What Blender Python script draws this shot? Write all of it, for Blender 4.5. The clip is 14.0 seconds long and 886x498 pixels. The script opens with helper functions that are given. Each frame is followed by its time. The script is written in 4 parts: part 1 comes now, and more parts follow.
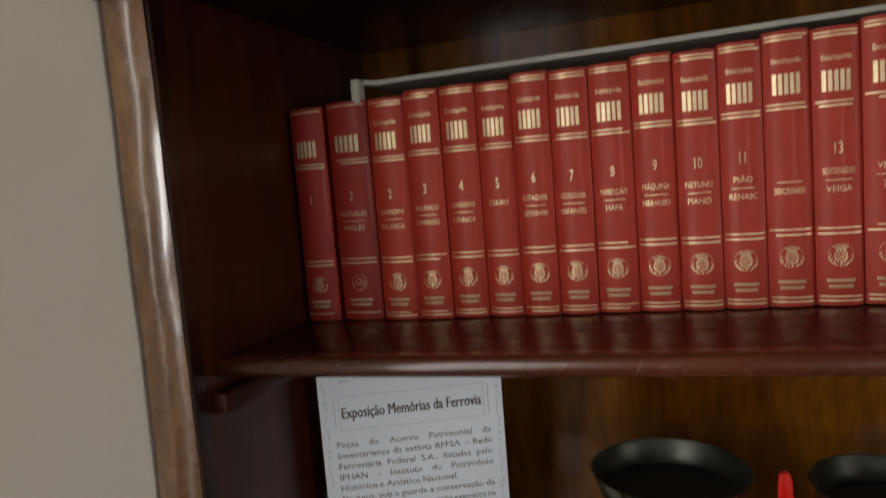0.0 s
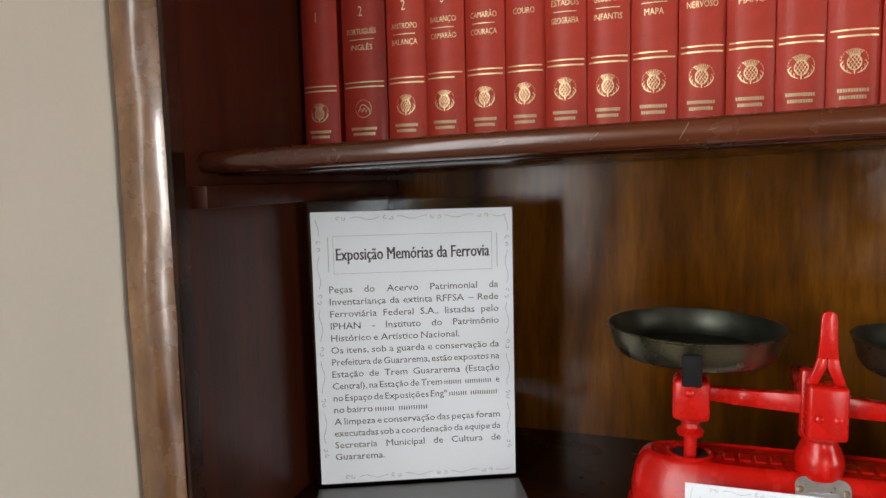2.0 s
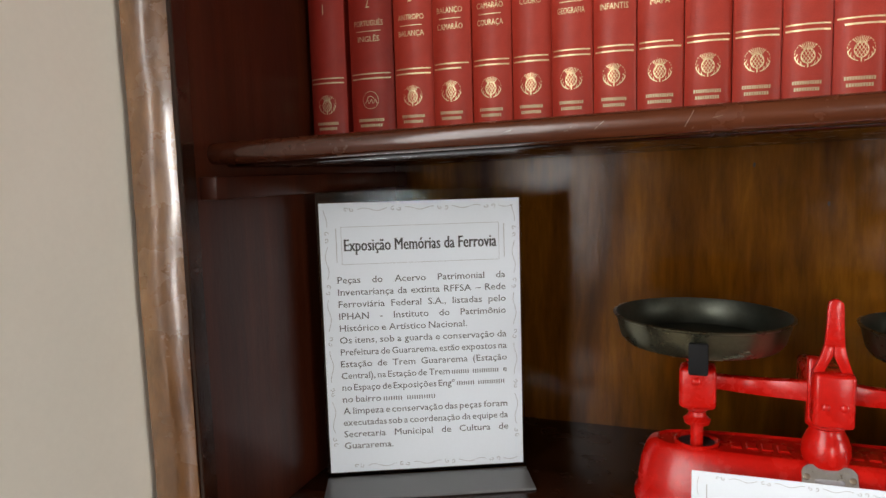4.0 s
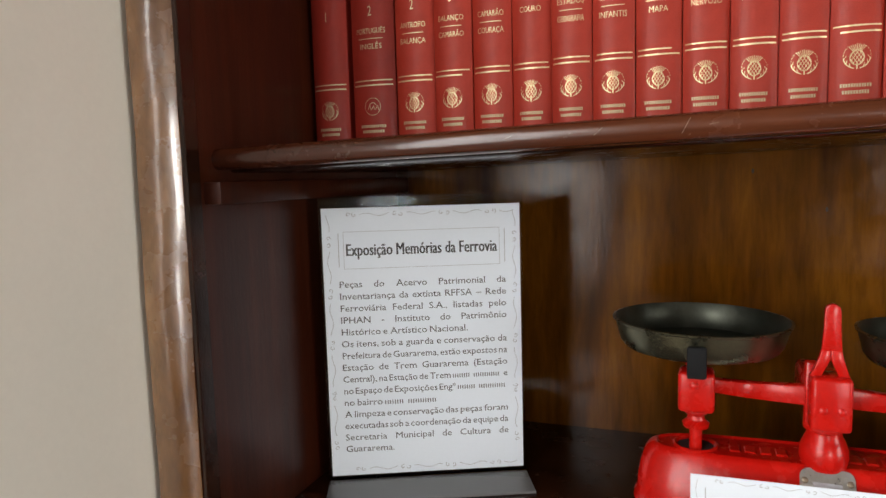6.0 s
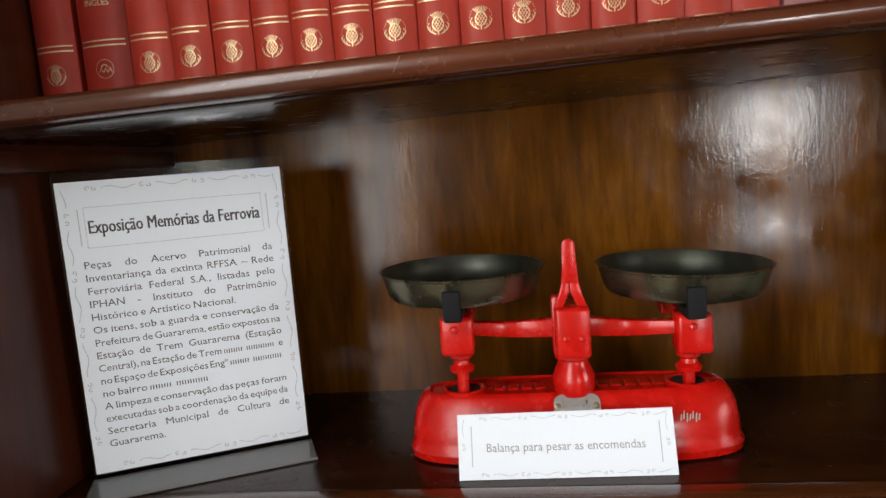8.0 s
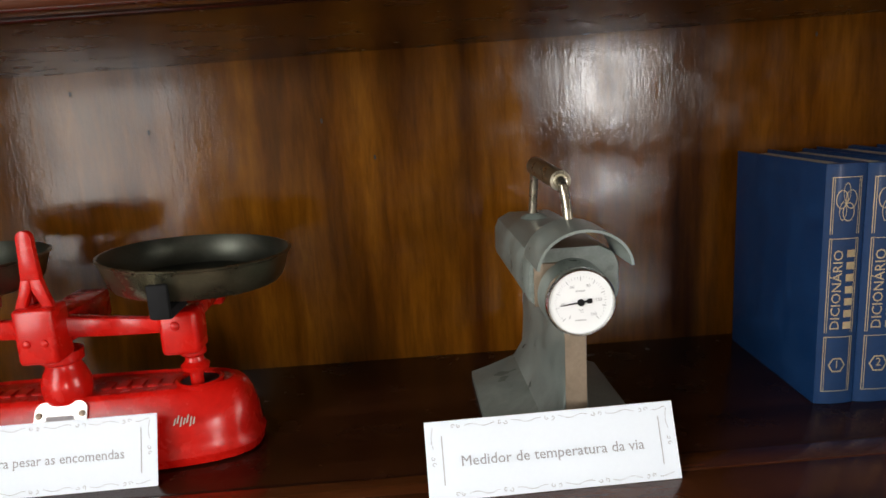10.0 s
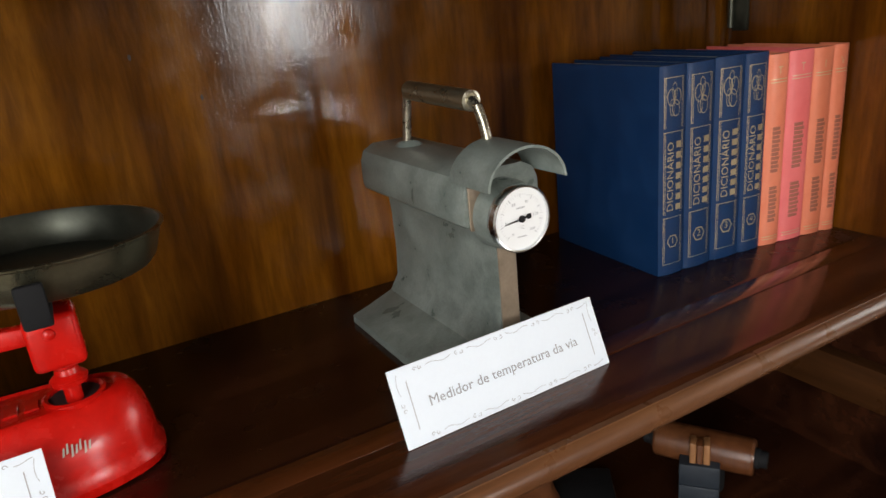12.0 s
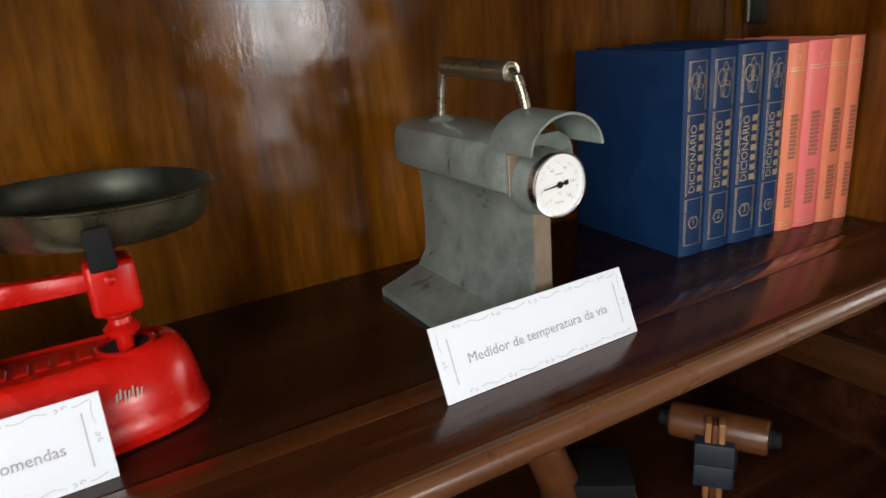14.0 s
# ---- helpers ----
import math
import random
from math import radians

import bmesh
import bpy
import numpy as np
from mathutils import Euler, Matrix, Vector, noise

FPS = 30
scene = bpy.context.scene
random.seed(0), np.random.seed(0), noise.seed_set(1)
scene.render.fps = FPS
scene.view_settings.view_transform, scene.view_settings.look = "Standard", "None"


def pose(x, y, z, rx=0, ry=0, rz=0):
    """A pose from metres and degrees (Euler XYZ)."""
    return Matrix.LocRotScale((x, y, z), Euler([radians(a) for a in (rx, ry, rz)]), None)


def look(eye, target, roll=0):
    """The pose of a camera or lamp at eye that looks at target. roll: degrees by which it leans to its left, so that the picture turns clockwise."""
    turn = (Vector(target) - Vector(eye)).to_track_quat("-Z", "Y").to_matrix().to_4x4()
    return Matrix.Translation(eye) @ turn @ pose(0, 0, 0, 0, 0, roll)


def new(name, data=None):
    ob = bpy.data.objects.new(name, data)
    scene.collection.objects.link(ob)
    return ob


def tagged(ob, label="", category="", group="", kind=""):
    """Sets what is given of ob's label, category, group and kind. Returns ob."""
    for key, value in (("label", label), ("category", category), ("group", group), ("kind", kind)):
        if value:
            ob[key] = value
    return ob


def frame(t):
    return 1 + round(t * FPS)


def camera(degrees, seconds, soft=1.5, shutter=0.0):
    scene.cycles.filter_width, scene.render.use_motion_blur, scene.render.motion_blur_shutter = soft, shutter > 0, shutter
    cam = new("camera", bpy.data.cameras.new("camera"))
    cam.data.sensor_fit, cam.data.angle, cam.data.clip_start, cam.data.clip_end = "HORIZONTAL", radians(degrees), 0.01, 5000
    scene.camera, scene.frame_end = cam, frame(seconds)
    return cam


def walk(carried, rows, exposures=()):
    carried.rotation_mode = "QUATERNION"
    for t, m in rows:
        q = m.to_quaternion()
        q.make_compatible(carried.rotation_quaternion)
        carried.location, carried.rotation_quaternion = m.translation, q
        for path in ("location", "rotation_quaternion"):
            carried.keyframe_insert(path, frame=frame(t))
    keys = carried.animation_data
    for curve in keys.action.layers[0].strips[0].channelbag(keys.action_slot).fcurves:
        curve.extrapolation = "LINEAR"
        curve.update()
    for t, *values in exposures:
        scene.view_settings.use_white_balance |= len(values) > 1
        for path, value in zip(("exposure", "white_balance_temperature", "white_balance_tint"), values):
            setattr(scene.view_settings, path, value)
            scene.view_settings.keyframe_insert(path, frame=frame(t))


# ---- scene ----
cam = camera(65.7, 14.0, 1.5, 0.35)
PATH = [
    (0, (-0.059, 0.035, 1.631), (-0.729, 1.909, 1.433), -4.6),
    (0.5, (-0.09, 0.052, 1.495), (-0.737, 1.94, 1.365), -1.4),
    (1, (-0.095, 0.079, 1.454), (-0.76, 1.958, 1.292), -1.7),
    (1.5, (-0.096, 0.081, 1.447), (-0.77, 1.956, 1.268), -1.2),
    (2, (-0.094, 0.081, 1.446), (-0.769, 1.952, 1.239), -1.4),
    (2.5, (-0.091, 0.081, 1.445), (-0.765, 1.951, 1.225), -1.4),
    (3, (-0.092, 0.079, 1.443), (-0.781, 1.943, 1.218), -1.4),
    (5.5, (-0.089, 0.073, 1.442), (-0.791, 1.934, 1.227), -1.7),
    (6, (-0.088, 0.07, 1.442), (-0.791, 1.931, 1.236), -1.6),
    (6.5, (-0.039, 0.083, 1.42), (-0.446, 2.028, 1.188), -4.2),
    (7, (-0.017, 0.093, 1.408), (-0.278, 2.063, 1.177), -4.9),
    (7.5, (-0.015, 0.095, 1.405), (-0.272, 2.063, 1.16), -4.5),
    (8, (-0.013, 0.095, 1.405), (-0.268, 2.062, 1.149), -4.5),
    (8.5, (0.083, 0.102, 1.423), (-0.058, 2.068, 1.082), -4.3),
    (9, (0.266, 0.142, 1.430), (0.362, 2.108, 1.076), -4.5),
    (9.2, (0.331, 0.153, 1.419), (0.408, 2.121, 1.074), -3.3),
    (11.3, (0.339, 0.202, 1.399), (0.672, 2.092, 0.834), -6.5),
    (11.5, (0.293, 0.219, 1.403), (0.814, 2.063, 0.831), -7.1),
    (12, (0.169, 0.25, 1.409), (1.06, 1.917, 0.754), -5.8),
    (12.5, (0.139, 0.259, 1.408), (1.12, 1.871, 0.746), -5.3),
    (13, (0.13, 0.258, 1.405), (1.132, 1.856, 0.739), -5.1),
    (13.5, (0.127, 0.262, 1.404), (1.129, 1.86, 0.74), -4.6),
    (14, (0.121, 0.244, 1.383), (1.031, 1.91, 0.752), -4.6),
]
EXPOSURES = [(0.0, -0.76), (0.5, 0.04), (1.0, 0.20), (1.5, 0.15), (3.0, 0.13), (6.0, 0.13), (7.0, 0.16), (8.5, 0.16), (9.2, 0.36), (11.3, -0.04), (12.0, 0.14), (14.0, 0.14)]
walk(cam, [(t, look(eye, target, roll)) for t, eye, target, roll in PATH], EXPOSURES)

# ---- world, sun and lamps ----
world = bpy.data.worlds.new("sky_world")
scene.world = world
world.use_nodes = True
wn = world.node_tree.nodes
sky = wn.new("ShaderNodeTexSky")
sky.sky_type = "NISHITA"
sky.sun_disc = False
sky.sun_elevation = radians(48)
sky.sun_rotation = radians(200)
world.node_tree.links.new(sky.outputs[0], wn["Background"].inputs[0])
wn["Background"].inputs[1].default_value = 0.12


def area_lamp(name, place, target, w, h, watts, colour):
    data = bpy.data.lights.new(name, "AREA")
    data.shape, data.size, data.size_y, data.energy, data.color = "RECTANGLE", w, h, watts, colour
    ob = new(name, data)
    ob.matrix_world = look(place, target)
    return ob


area_lamp("window_daylight", (-0.575, -0.50, 1.65), (1.0, -0.30, 1.45), 1.18, 1.28, 32, (1.0, 0.98, 0.95))
area_lamp("doorway_daylight", (2.65, -6.16, 1.10), (2.65, 0.0, 1.10), 0.76, 2.1, 190, (1.0, 0.985, 0.96))
# Fill added to brighten the west wall; no window is known on this side
area_lamp("east_window_daylight", (5.52, -1.20, 1.65), (0.0, -0.30, 1.50), 2.8, 1.9, 128, (1.0, 0.965, 0.91))

# ---- materials ----


def nodes_of(name):
    m = bpy.data.materials.new(name)
    m.use_nodes = True
    n, l = m.node_tree.nodes, m.node_tree.links
    return m, n, l, n["Principled BSDF"]


def ramp(n, l, source, stops):
    r = n.new("ShaderNodeValToRGB")
    e = r.color_ramp.elements
    while len(e) < len(stops):
        e.new(0.5)
    for el, (p, c) in zip(e, stops):
        el.position, el.color = p, (*c, 1)
    l.new(source, r.inputs[0])
    return r.outputs[0]


def coords(n, l, scale, turn=(0, 0, 0)):
    tc, mp = n.new("ShaderNodeTexCoord"), n.new("ShaderNodeMapping")
    mp.inputs["Scale"].default_value = scale
    mp.inputs["Rotation"].default_value = [radians(a) for a in turn]
    l.new(tc.outputs["Object"], mp.inputs[0])
    return mp.outputs[0]


def noise_tex(n, l, vec, scale, detail=4.0, rough=0.55, distortion=0.0):
    t = n.new("ShaderNodeTexNoise")
    t.inputs["Scale"].default_value, t.inputs["Detail"].default_value = scale, detail
    t.inputs["Roughness"].default_value, t.inputs["Distortion"].default_value = rough, distortion
    l.new(vec, t.inputs["Vector"])
    return t.outputs["Fac"]


def mix_col(n, l, fac, a, b, mode="MIX"):
    m = n.new("ShaderNodeMix")
    m.data_type, m.blend_type = "RGBA", mode
    for sock, v in ((m.inputs[0], fac), (m.inputs[6], a), (m.inputs[7], b)):
        if hasattr(v, "links"):
            l.new(v, sock)
        else:
            sock.default_value = v if isinstance(v, (int, float)) else (*v, 1)
    return m.outputs[2]


def bump(n, l, b, height, strength, dist):
    bp = n.new("ShaderNodeBump")
    bp.inputs["Strength"].default_value, bp.inputs["Distance"].default_value = strength, dist
    l.new(height, bp.inputs["Height"])
    l.new(bp.outputs[0], b.inputs["Normal"])


def remap(n, l, v, lo, hi, a=0.3, b=0.7):
    m = n.new("ShaderNodeMapRange")
    m.inputs[1].default_value, m.inputs[2].default_value = a, b
    m.inputs[3].default_value, m.inputs[4].default_value = lo, hi
    l.new(v, m.inputs[0])
    return m.outputs[0]


def wood(name, dark, mid, light, grain, rough=0.24, coat=0.5, relief=0.25, gloss=0.35, run=0.07):
    """Varnished wood; grain is the axis along which the fibres run."""
    m, n, l, b = nodes_of(name)
    sc = [1.0, 1.0, 1.0]
    sc["xyz".index(grain)] = run
    v = coords(n, l, sc)
    broad = noise_tex(n, l, v, 9, 3, 0.5, 1.2)
    fine = noise_tex(n, l, v, 95, 5, 0.65, 0.3)
    pores = noise_tex(n, l, v, 420, 2, 0.5)
    base = ramp(n, l, broad, [(0.3, dark), (0.5, mid), (0.72, light)])
    streak = ramp(n, l, fine, [(0.35, (0.45, 0.42, 0.4)), (0.62, (1.15, 1.12, 1.08))])
    c = mix_col(n, l, 0.55, base, streak, "MULTIPLY")
    blot = noise_tex(n, l, coords(n, l, (1, 1, 1)), 5, 4, 0.6)
    c = mix_col(n, l, remap(n, l, blot, 0.0, 0.35, 0.45, 0.75), c, dark)
    l.new(c, b.inputs["Base Color"])
    smudge = noise_tex(n, l, coords(n, l, (1, 1, 1)), 22, 5, 0.6)
    l.new(remap(n, l, smudge, rough - 0.05, rough + 0.11), b.inputs["Roughness"])
    b.inputs["Specular IOR Level"].default_value = gloss
    b.inputs["Coat Weight"].default_value, b.inputs["Coat Roughness"].default_value = coat, 0.13
    ripple = noise_tex(n, l, coords(n, l, (1, 1, 0.7)), 170, 3, 0.6)
    bump(n, l, b, mix_col(n, l, 0.45, mix_col(n, l, 0.35, fine, pores), ripple), relief, 0.0014)
    return m


def plain(name, a, b_, rough=0.5, metal=0.0, scale=30, relief=0.0, fine=300, coat=0.0, spread=0.12, grain=0.3):
    m, n, l, b = nodes_of(name)
    v = coords(n, l, (1, 1, 1))
    big, small = noise_tex(n, l, v, scale, 5, 0.6, 0.4), noise_tex(n, l, v, fine, 3, 0.6)
    c = ramp(n, l, big, [(0.32, a), (0.68, b_)])
    c = mix_col(n, l, grain, c, ramp(n, l, small, [(0.3, (0.7, 0.7, 0.7)), (0.7, (1.1, 1.1, 1.1))]), "MULTIPLY")
    l.new(c, b.inputs["Base Color"])
    l.new(remap(n, l, big, max(rough - spread, 0.03), rough + spread), b.inputs["Roughness"])
    b.inputs["Metallic"].default_value = metal
    b.inputs["Coat Weight"].default_value, b.inputs["Coat Roughness"].default_value = coat, 0.12
    if relief:
        bump(n, l, b, small, relief, 0.0008)
    return m


M_BACK = wood("varnished_plywood", (0.033, 0.0078, 0.0008), (0.122, 0.0395, 0.0027), (0.238, 0.087, 0.0070), "z", 0.105, 0.0, 0.20, 0.30, 0.13)
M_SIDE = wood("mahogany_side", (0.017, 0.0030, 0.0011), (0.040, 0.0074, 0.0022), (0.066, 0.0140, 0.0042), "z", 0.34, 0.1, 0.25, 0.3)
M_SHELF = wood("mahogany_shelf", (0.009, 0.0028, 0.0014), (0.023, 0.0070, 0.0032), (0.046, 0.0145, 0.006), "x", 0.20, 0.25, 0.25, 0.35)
M_NOSE = wood("worn_mahogany_nosing", (0.042, 0.014, 0.006), (0.085, 0.031, 0.013), (0.185, 0.080, 0.030), "x", 0.28, 0.15, 0.25, 0.4)
M_NOSE_RED = wood("dark_red_nosing", (0.022, 0.005, 0.0025), (0.052, 0.0125, 0.005), (0.105, 0.030, 0.0125), "x", 0.20, 0.35, 0.25, 0.45)
M_LIP = wood("red_brown_lipping", (0.016, 0.0048, 0.0022), (0.042, 0.0120, 0.0048), (0.095, 0.030, 0.0105), "x", 0.15, 0.3, 0.25, 0.35)
M_STREAK = wood("orange_sapwood", (0.022, 0.0062, 0.0028), (0.070, 0.020, 0.0065), (0.15, 0.046, 0.013), "x", 0.18, 0.3, 0.25, 0.35)
M_CLEAT = wood("brown_cleat", (0.030, 0.011, 0.0036), (0.058, 0.022, 0.007), (0.090, 0.037, 0.012), "y", 0.3, 0.05, 0.25, 0.25)
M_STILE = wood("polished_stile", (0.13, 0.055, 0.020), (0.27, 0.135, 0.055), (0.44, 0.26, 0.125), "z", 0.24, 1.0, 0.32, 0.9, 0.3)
M_RAW = wood("worn_pale_wood", (0.20, 0.085, 0.030), (0.30, 0.14, 0.055), (0.40, 0.20, 0.085), "z", 0.42, 0.1)
M_ROLLER = wood("turned_brown_wood", (0.070, 0.023, 0.008), (0.125, 0.043, 0.015), (0.19, 0.072, 0.026), "x", 0.32, 0.25)
M_FLOOR = wood("floor_boards", (0.05, 0.022, 0.01), (0.085, 0.04, 0.018), (0.11, 0.055, 0.025), "y", 0.35, 0.2)
M_WALL = plain("cream_wall_paint", (0.78, 0.745, 0.66), (0.82, 0.79, 0.71), 0.7, 0, 3, 0.08, 160, grain=0.06)
M_CEIL = plain("dark_ceiling_boards", (0.10, 0.06, 0.035), (0.15, 0.09, 0.05), 0.6, 0, 4, 0.1)
M_FAR = plain("ochre_far_wall_paint", (0.48, 0.41, 0.31), (0.54, 0.47, 0.36), 0.8, 0, 3, 0.08, 160, grain=0.06)
M_LEATHER = plain("maroon_leatherette", (0.315, 0.025, 0.013), (0.41, 0.040, 0.022), 0.46, 0, 18, 0.35, 900, 0.04)
M_LEATHER_OLD = plain("dark_maroon_leatherette", (0.215, 0.015, 0.009), (0.29, 0.024, 0.014), 0.44, 0, 18, 0.35, 900, 0.04)
M_MAUVE = plain("faded_mauve_cloth", (0.24, 0.09, 0.09), (0.31, 0.12, 0.12), 0.6, 0, 25, 0.3, 900)
M_RUST = plain("rust_brown_leatherette", (0.30, 0.055, 0.022), (0.38, 0.08, 0.035), 0.45, 0, 25, 0.3, 900)
M_GOLD = plain("worn_gilt", (0.60, 0.42, 0.22), (0.80, 0.64, 0.40), 0.40, 0.75, 90, 0.0, 700, grain=0.6)
M_DULLGOLD = plain("dull_gilt", (0.44, 0.33, 0.19), (0.58, 0.47, 0.29), 0.5, 0.5, 90, grain=0.6)
M_FADED = plain("faded_brown_print", (0.30, 0.10, 0.06), (0.42, 0.15, 0.10), 0.6)
M_PAGES = plain("page_edges", (0.60, 0.52, 0.38), (0.70, 0.62, 0.48), 0.9, 0, 40, 0.4, 700)
M_PAPER = plain("white_print_paper", (0.80, 0.86, 0.93), (0.82, 0.88, 0.95), 0.7, 0, 6, grain=0.04)
M_INK = plain("grey_print_ink", (0.060, 0.060, 0.064), (0.085, 0.085, 0.092), 0.7)
M_INKLIGHT = plain("pale_print_ink", (0.40, 0.40, 0.42), (0.48, 0.48, 0.50), 0.7)
M_CAPTION = plain("faded_caption_ink", (0.30, 0.30, 0.315), (0.38, 0.38, 0.395), 0.7)
M_BOARD = plain("yellowed_white_card", (0.36, 0.33, 0.28), (0.46, 0.43, 0.37), 0.8, 0, 20)
M_RED = plain("red_enamel", (0.50, 0.0055, 0.0030), (0.60, 0.0095, 0.0050), 0.26, 0, 40, 0.16, 160, 0.15, 0.07)
M_PAN = plain("dark_bronze_pan", (0.14, 0.132, 0.086), (0.23, 0.215, 0.142), 0.30, 0.9, 26, 0.12, 300)
M_PANIN = plain("blackened_pan_inside", (0.066, 0.070, 0.053), (0.11, 0.115, 0.09), 0.40, 0.8, 26, 0.1, 300)
M_RUBBER = plain("black_rubber", (0.006, 0.006, 0.0065), (0.011, 0.011, 0.012), 0.75)
M_DARKHOLE = plain("socket_shade_dark", (0.02, 0.006, 0.006), (0.035, 0.010, 0.010), 0.8)
M_PLATE = plain("aluminium_plate", (0.55, 0.54, 0.50), (0.66, 0.65, 0.62), 0.34, 0.9, 60)
M_STEEL = plain("grey_painted_steel", (0.120, 0.145, 0.130), (0.245, 0.280, 0.255), 0.36, 0.0, 30, 0.35, 420, 0.2, 0.12, 0.45)
M_RAWSTEEL = plain("rubbed_brown_steel", (0.22, 0.17, 0.12), (0.32, 0.25, 0.18), 0.45, 0.5, 40, 0.2)
M_GRIP = plain("oxidised_tube", (0.24, 0.21, 0.14), (0.33, 0.295, 0.20), 0.34, 0.85, 40, 0.15)
M_ROD = plain("bright_welded_rod", (0.36, 0.33, 0.25), (0.52, 0.48, 0.38), 0.3, 0.9, 60, 0.15)
M_CHROME = plain("chromed_bezel", (0.66, 0.67, 0.68), (0.75, 0.76, 0.77), 0.18, 1.0, 40)
M_DIAL = plain("white_dial", (0.84, 0.85, 0.85), (0.86, 0.87, 0.87), 0.35, 0, 10, grain=0.03)
M_BLUE = plain("navy_blue_cloth", (0.004, 0.026, 0.088), (0.007, 0.037, 0.115), 0.42, 0, 30, 0.4, 1100, 0.1)
M_CORAL = plain("coral_orange_cloth", (0.78, 0.21, 0.11), (0.86, 0.27, 0.15), 0.4, 0, 30, 0.3, 1000, 0.2)
M_PINK = plain("coral_pink_cloth", (0.80, 0.145, 0.14), (0.88, 0.20, 0.19), 0.4, 0, 30, 0.3, 1000, 0.2)
M_SLATE = plain("slate_grey_block", (0.014, 0.020, 0.029), (0.028, 0.036, 0.047), 0.5, 0.1, 40, 0.2)
M_KNOT = plain("dark_knot", (0.02, 0.008, 0.003), (0.035, 0.014, 0.006), 0.5)
M_SCRATCH = plain("pale_scratch", (0.15, 0.09, 0.06), (0.20, 0.13, 0.09), 0.6)


def acrylic():
    m, n, l, b = nodes_of("clear_acrylic")
    b.inputs["Base Color"].default_value = (0.93, 0.96, 0.97, 1)
    b.inputs["Roughness"].default_value = 0.03
    b.inputs["IOR"].default_value = 1.49
    b.inputs["Transmission Weight"].default_value = 1.0
    return m


M_ACRYLIC = acrylic()
# Foot acrylic greyed so its colour carries the reflection of the paper
M_FOOT = acrylic()
M_FOOT.name = "dull_scuffed_acrylic"
M_FOOT.node_tree.nodes["Principled BSDF"].inputs["Roughness"].default_value = 0.22
M_FOOT.node_tree.nodes["Principled BSDF"].inputs["Transmission Weight"].default_value = 0.55
M_FOOT.node_tree.nodes["Principled BSDF"].inputs["Base Color"].default_value = (0.34, 0.34, 0.34, 1)
for mat, level in ((M_LEATHER, 0.25), (M_LEATHER_OLD, 0.2), (M_BLUE, 0.3), (M_RUBBER, 0.2), (M_RED, 0.33), (M_RUST, 0.3)):
    mat.node_tree.nodes["Principled BSDF"].inputs["Specular IOR Level"].default_value = level

# ---- building helpers ----


def part(name, bm, material, parent=None, label="", smooth=True, world_m=None):
    mesh = bpy.data.meshes.new(name)
    bm.to_mesh(mesh)
    bm.free()
    mesh.materials.append(material)
    if smooth:
        mesh.shade_smooth()
        mesh.set_sharp_from_angle(angle=radians(32))
    ob = new(name, mesh)
    if parent:
        ob.parent = parent
    if world_m is not None:
        ob.matrix_basis = world_m
    if label:
        tagged(ob, label)
    return ob


def thing(name, m, label, category, group="", kind=""):
    ob = new(name)
    ob.empty_display_size = 0.05
    ob.matrix_basis = m
    return tagged(ob, label, category, group, kind)


def box(x0, x1, y0, y1, z0, z1, bev=0.0, seg=2, bm=None):
    out = bm or bmesh.new()
    t = bmesh.new()
    bmesh.ops.create_cube(t, size=1)
    bmesh.ops.transform(t, matrix=Matrix.LocRotScale(((x0 + x1) / 2, (y0 + y1) / 2, (z0 + z1) / 2), None, (x1 - x0, y1 - y0, z1 - z0)), verts=t.verts)
    if bev:
        bmesh.ops.bevel(t, geom=t.edges[:], offset=bev, segments=seg, profile=0.5, affect="EDGES")
    return join(out, t)


def join(out, t, m=None):
    if m is not None:
        bmesh.ops.transform(t, matrix=m, verts=t.verts)
    me = bpy.data.meshes.new("tmp")
    t.to_mesh(me)
    t.free()
    out.from_mesh(me)
    bpy.data.meshes.remove(me)
    return out


def loft(rings, cap=True, closed=True, bm=None):
    """Skins rings of points, each a list of the same length."""
    bm = bm or bmesh.new()
    vs = [[bm.verts.new(p) for p in r] for r in rings]
    k = len(rings[0])
    for a, b in zip(vs, vs[1:]):
        for i in range(k if closed else k - 1):
            bm.faces.new((a[i], a[(i + 1) % k], b[(i + 1) % k], b[i]))
    if cap and closed:
        bm.faces.new(vs[0][::-1])
        bm.faces.new(vs[-1])
    bmesh.ops.recalc_face_normals(bm, faces=bm.faces[:])
    return bm


def lathe(profile, seg=40, bm=None, m=None, cap=False):
    """Turns (radius, height) pairs about z."""
    t = loft([[(r * math.cos(2 * math.pi * i / seg), r * math.sin(2 * math.pi * i / seg), z) for i in range(seg)] for r, z in profile], cap)
    if m is not None:
        bmesh.ops.transform(t, matrix=m, verts=t.verts)
    return join(bm, t) if bm else t


def disc(r, z, seg=40):
    bm = bmesh.new()
    bmesh.ops.create_circle(bm, cap_ends=True, segments=seg, radius=r)
    bmesh.ops.translate(bm, vec=(0, 0, z), verts=bm.verts)
    return bm


def rod(points, radius, seg=12, bm=None):
    rings, up = [], Vector((0, 0, 1))
    pts = [Vector(p) for p in points]
    for i, p in enumerate(pts):
        d = (pts[min(i + 1, len(pts) - 1)] - pts[max(i - 1, 0)]).normalized()
        s = d.cross(Vector((0.3, 0.9, 0.2))).normalized()
        u = s.cross(d)
        rings.append([p + radius * (math.cos(a) * s + math.sin(a) * u) for a in [2 * math.pi * k / seg for k in range(seg)]])
    t = loft(rings)
    return join(bm, t) if bm else t


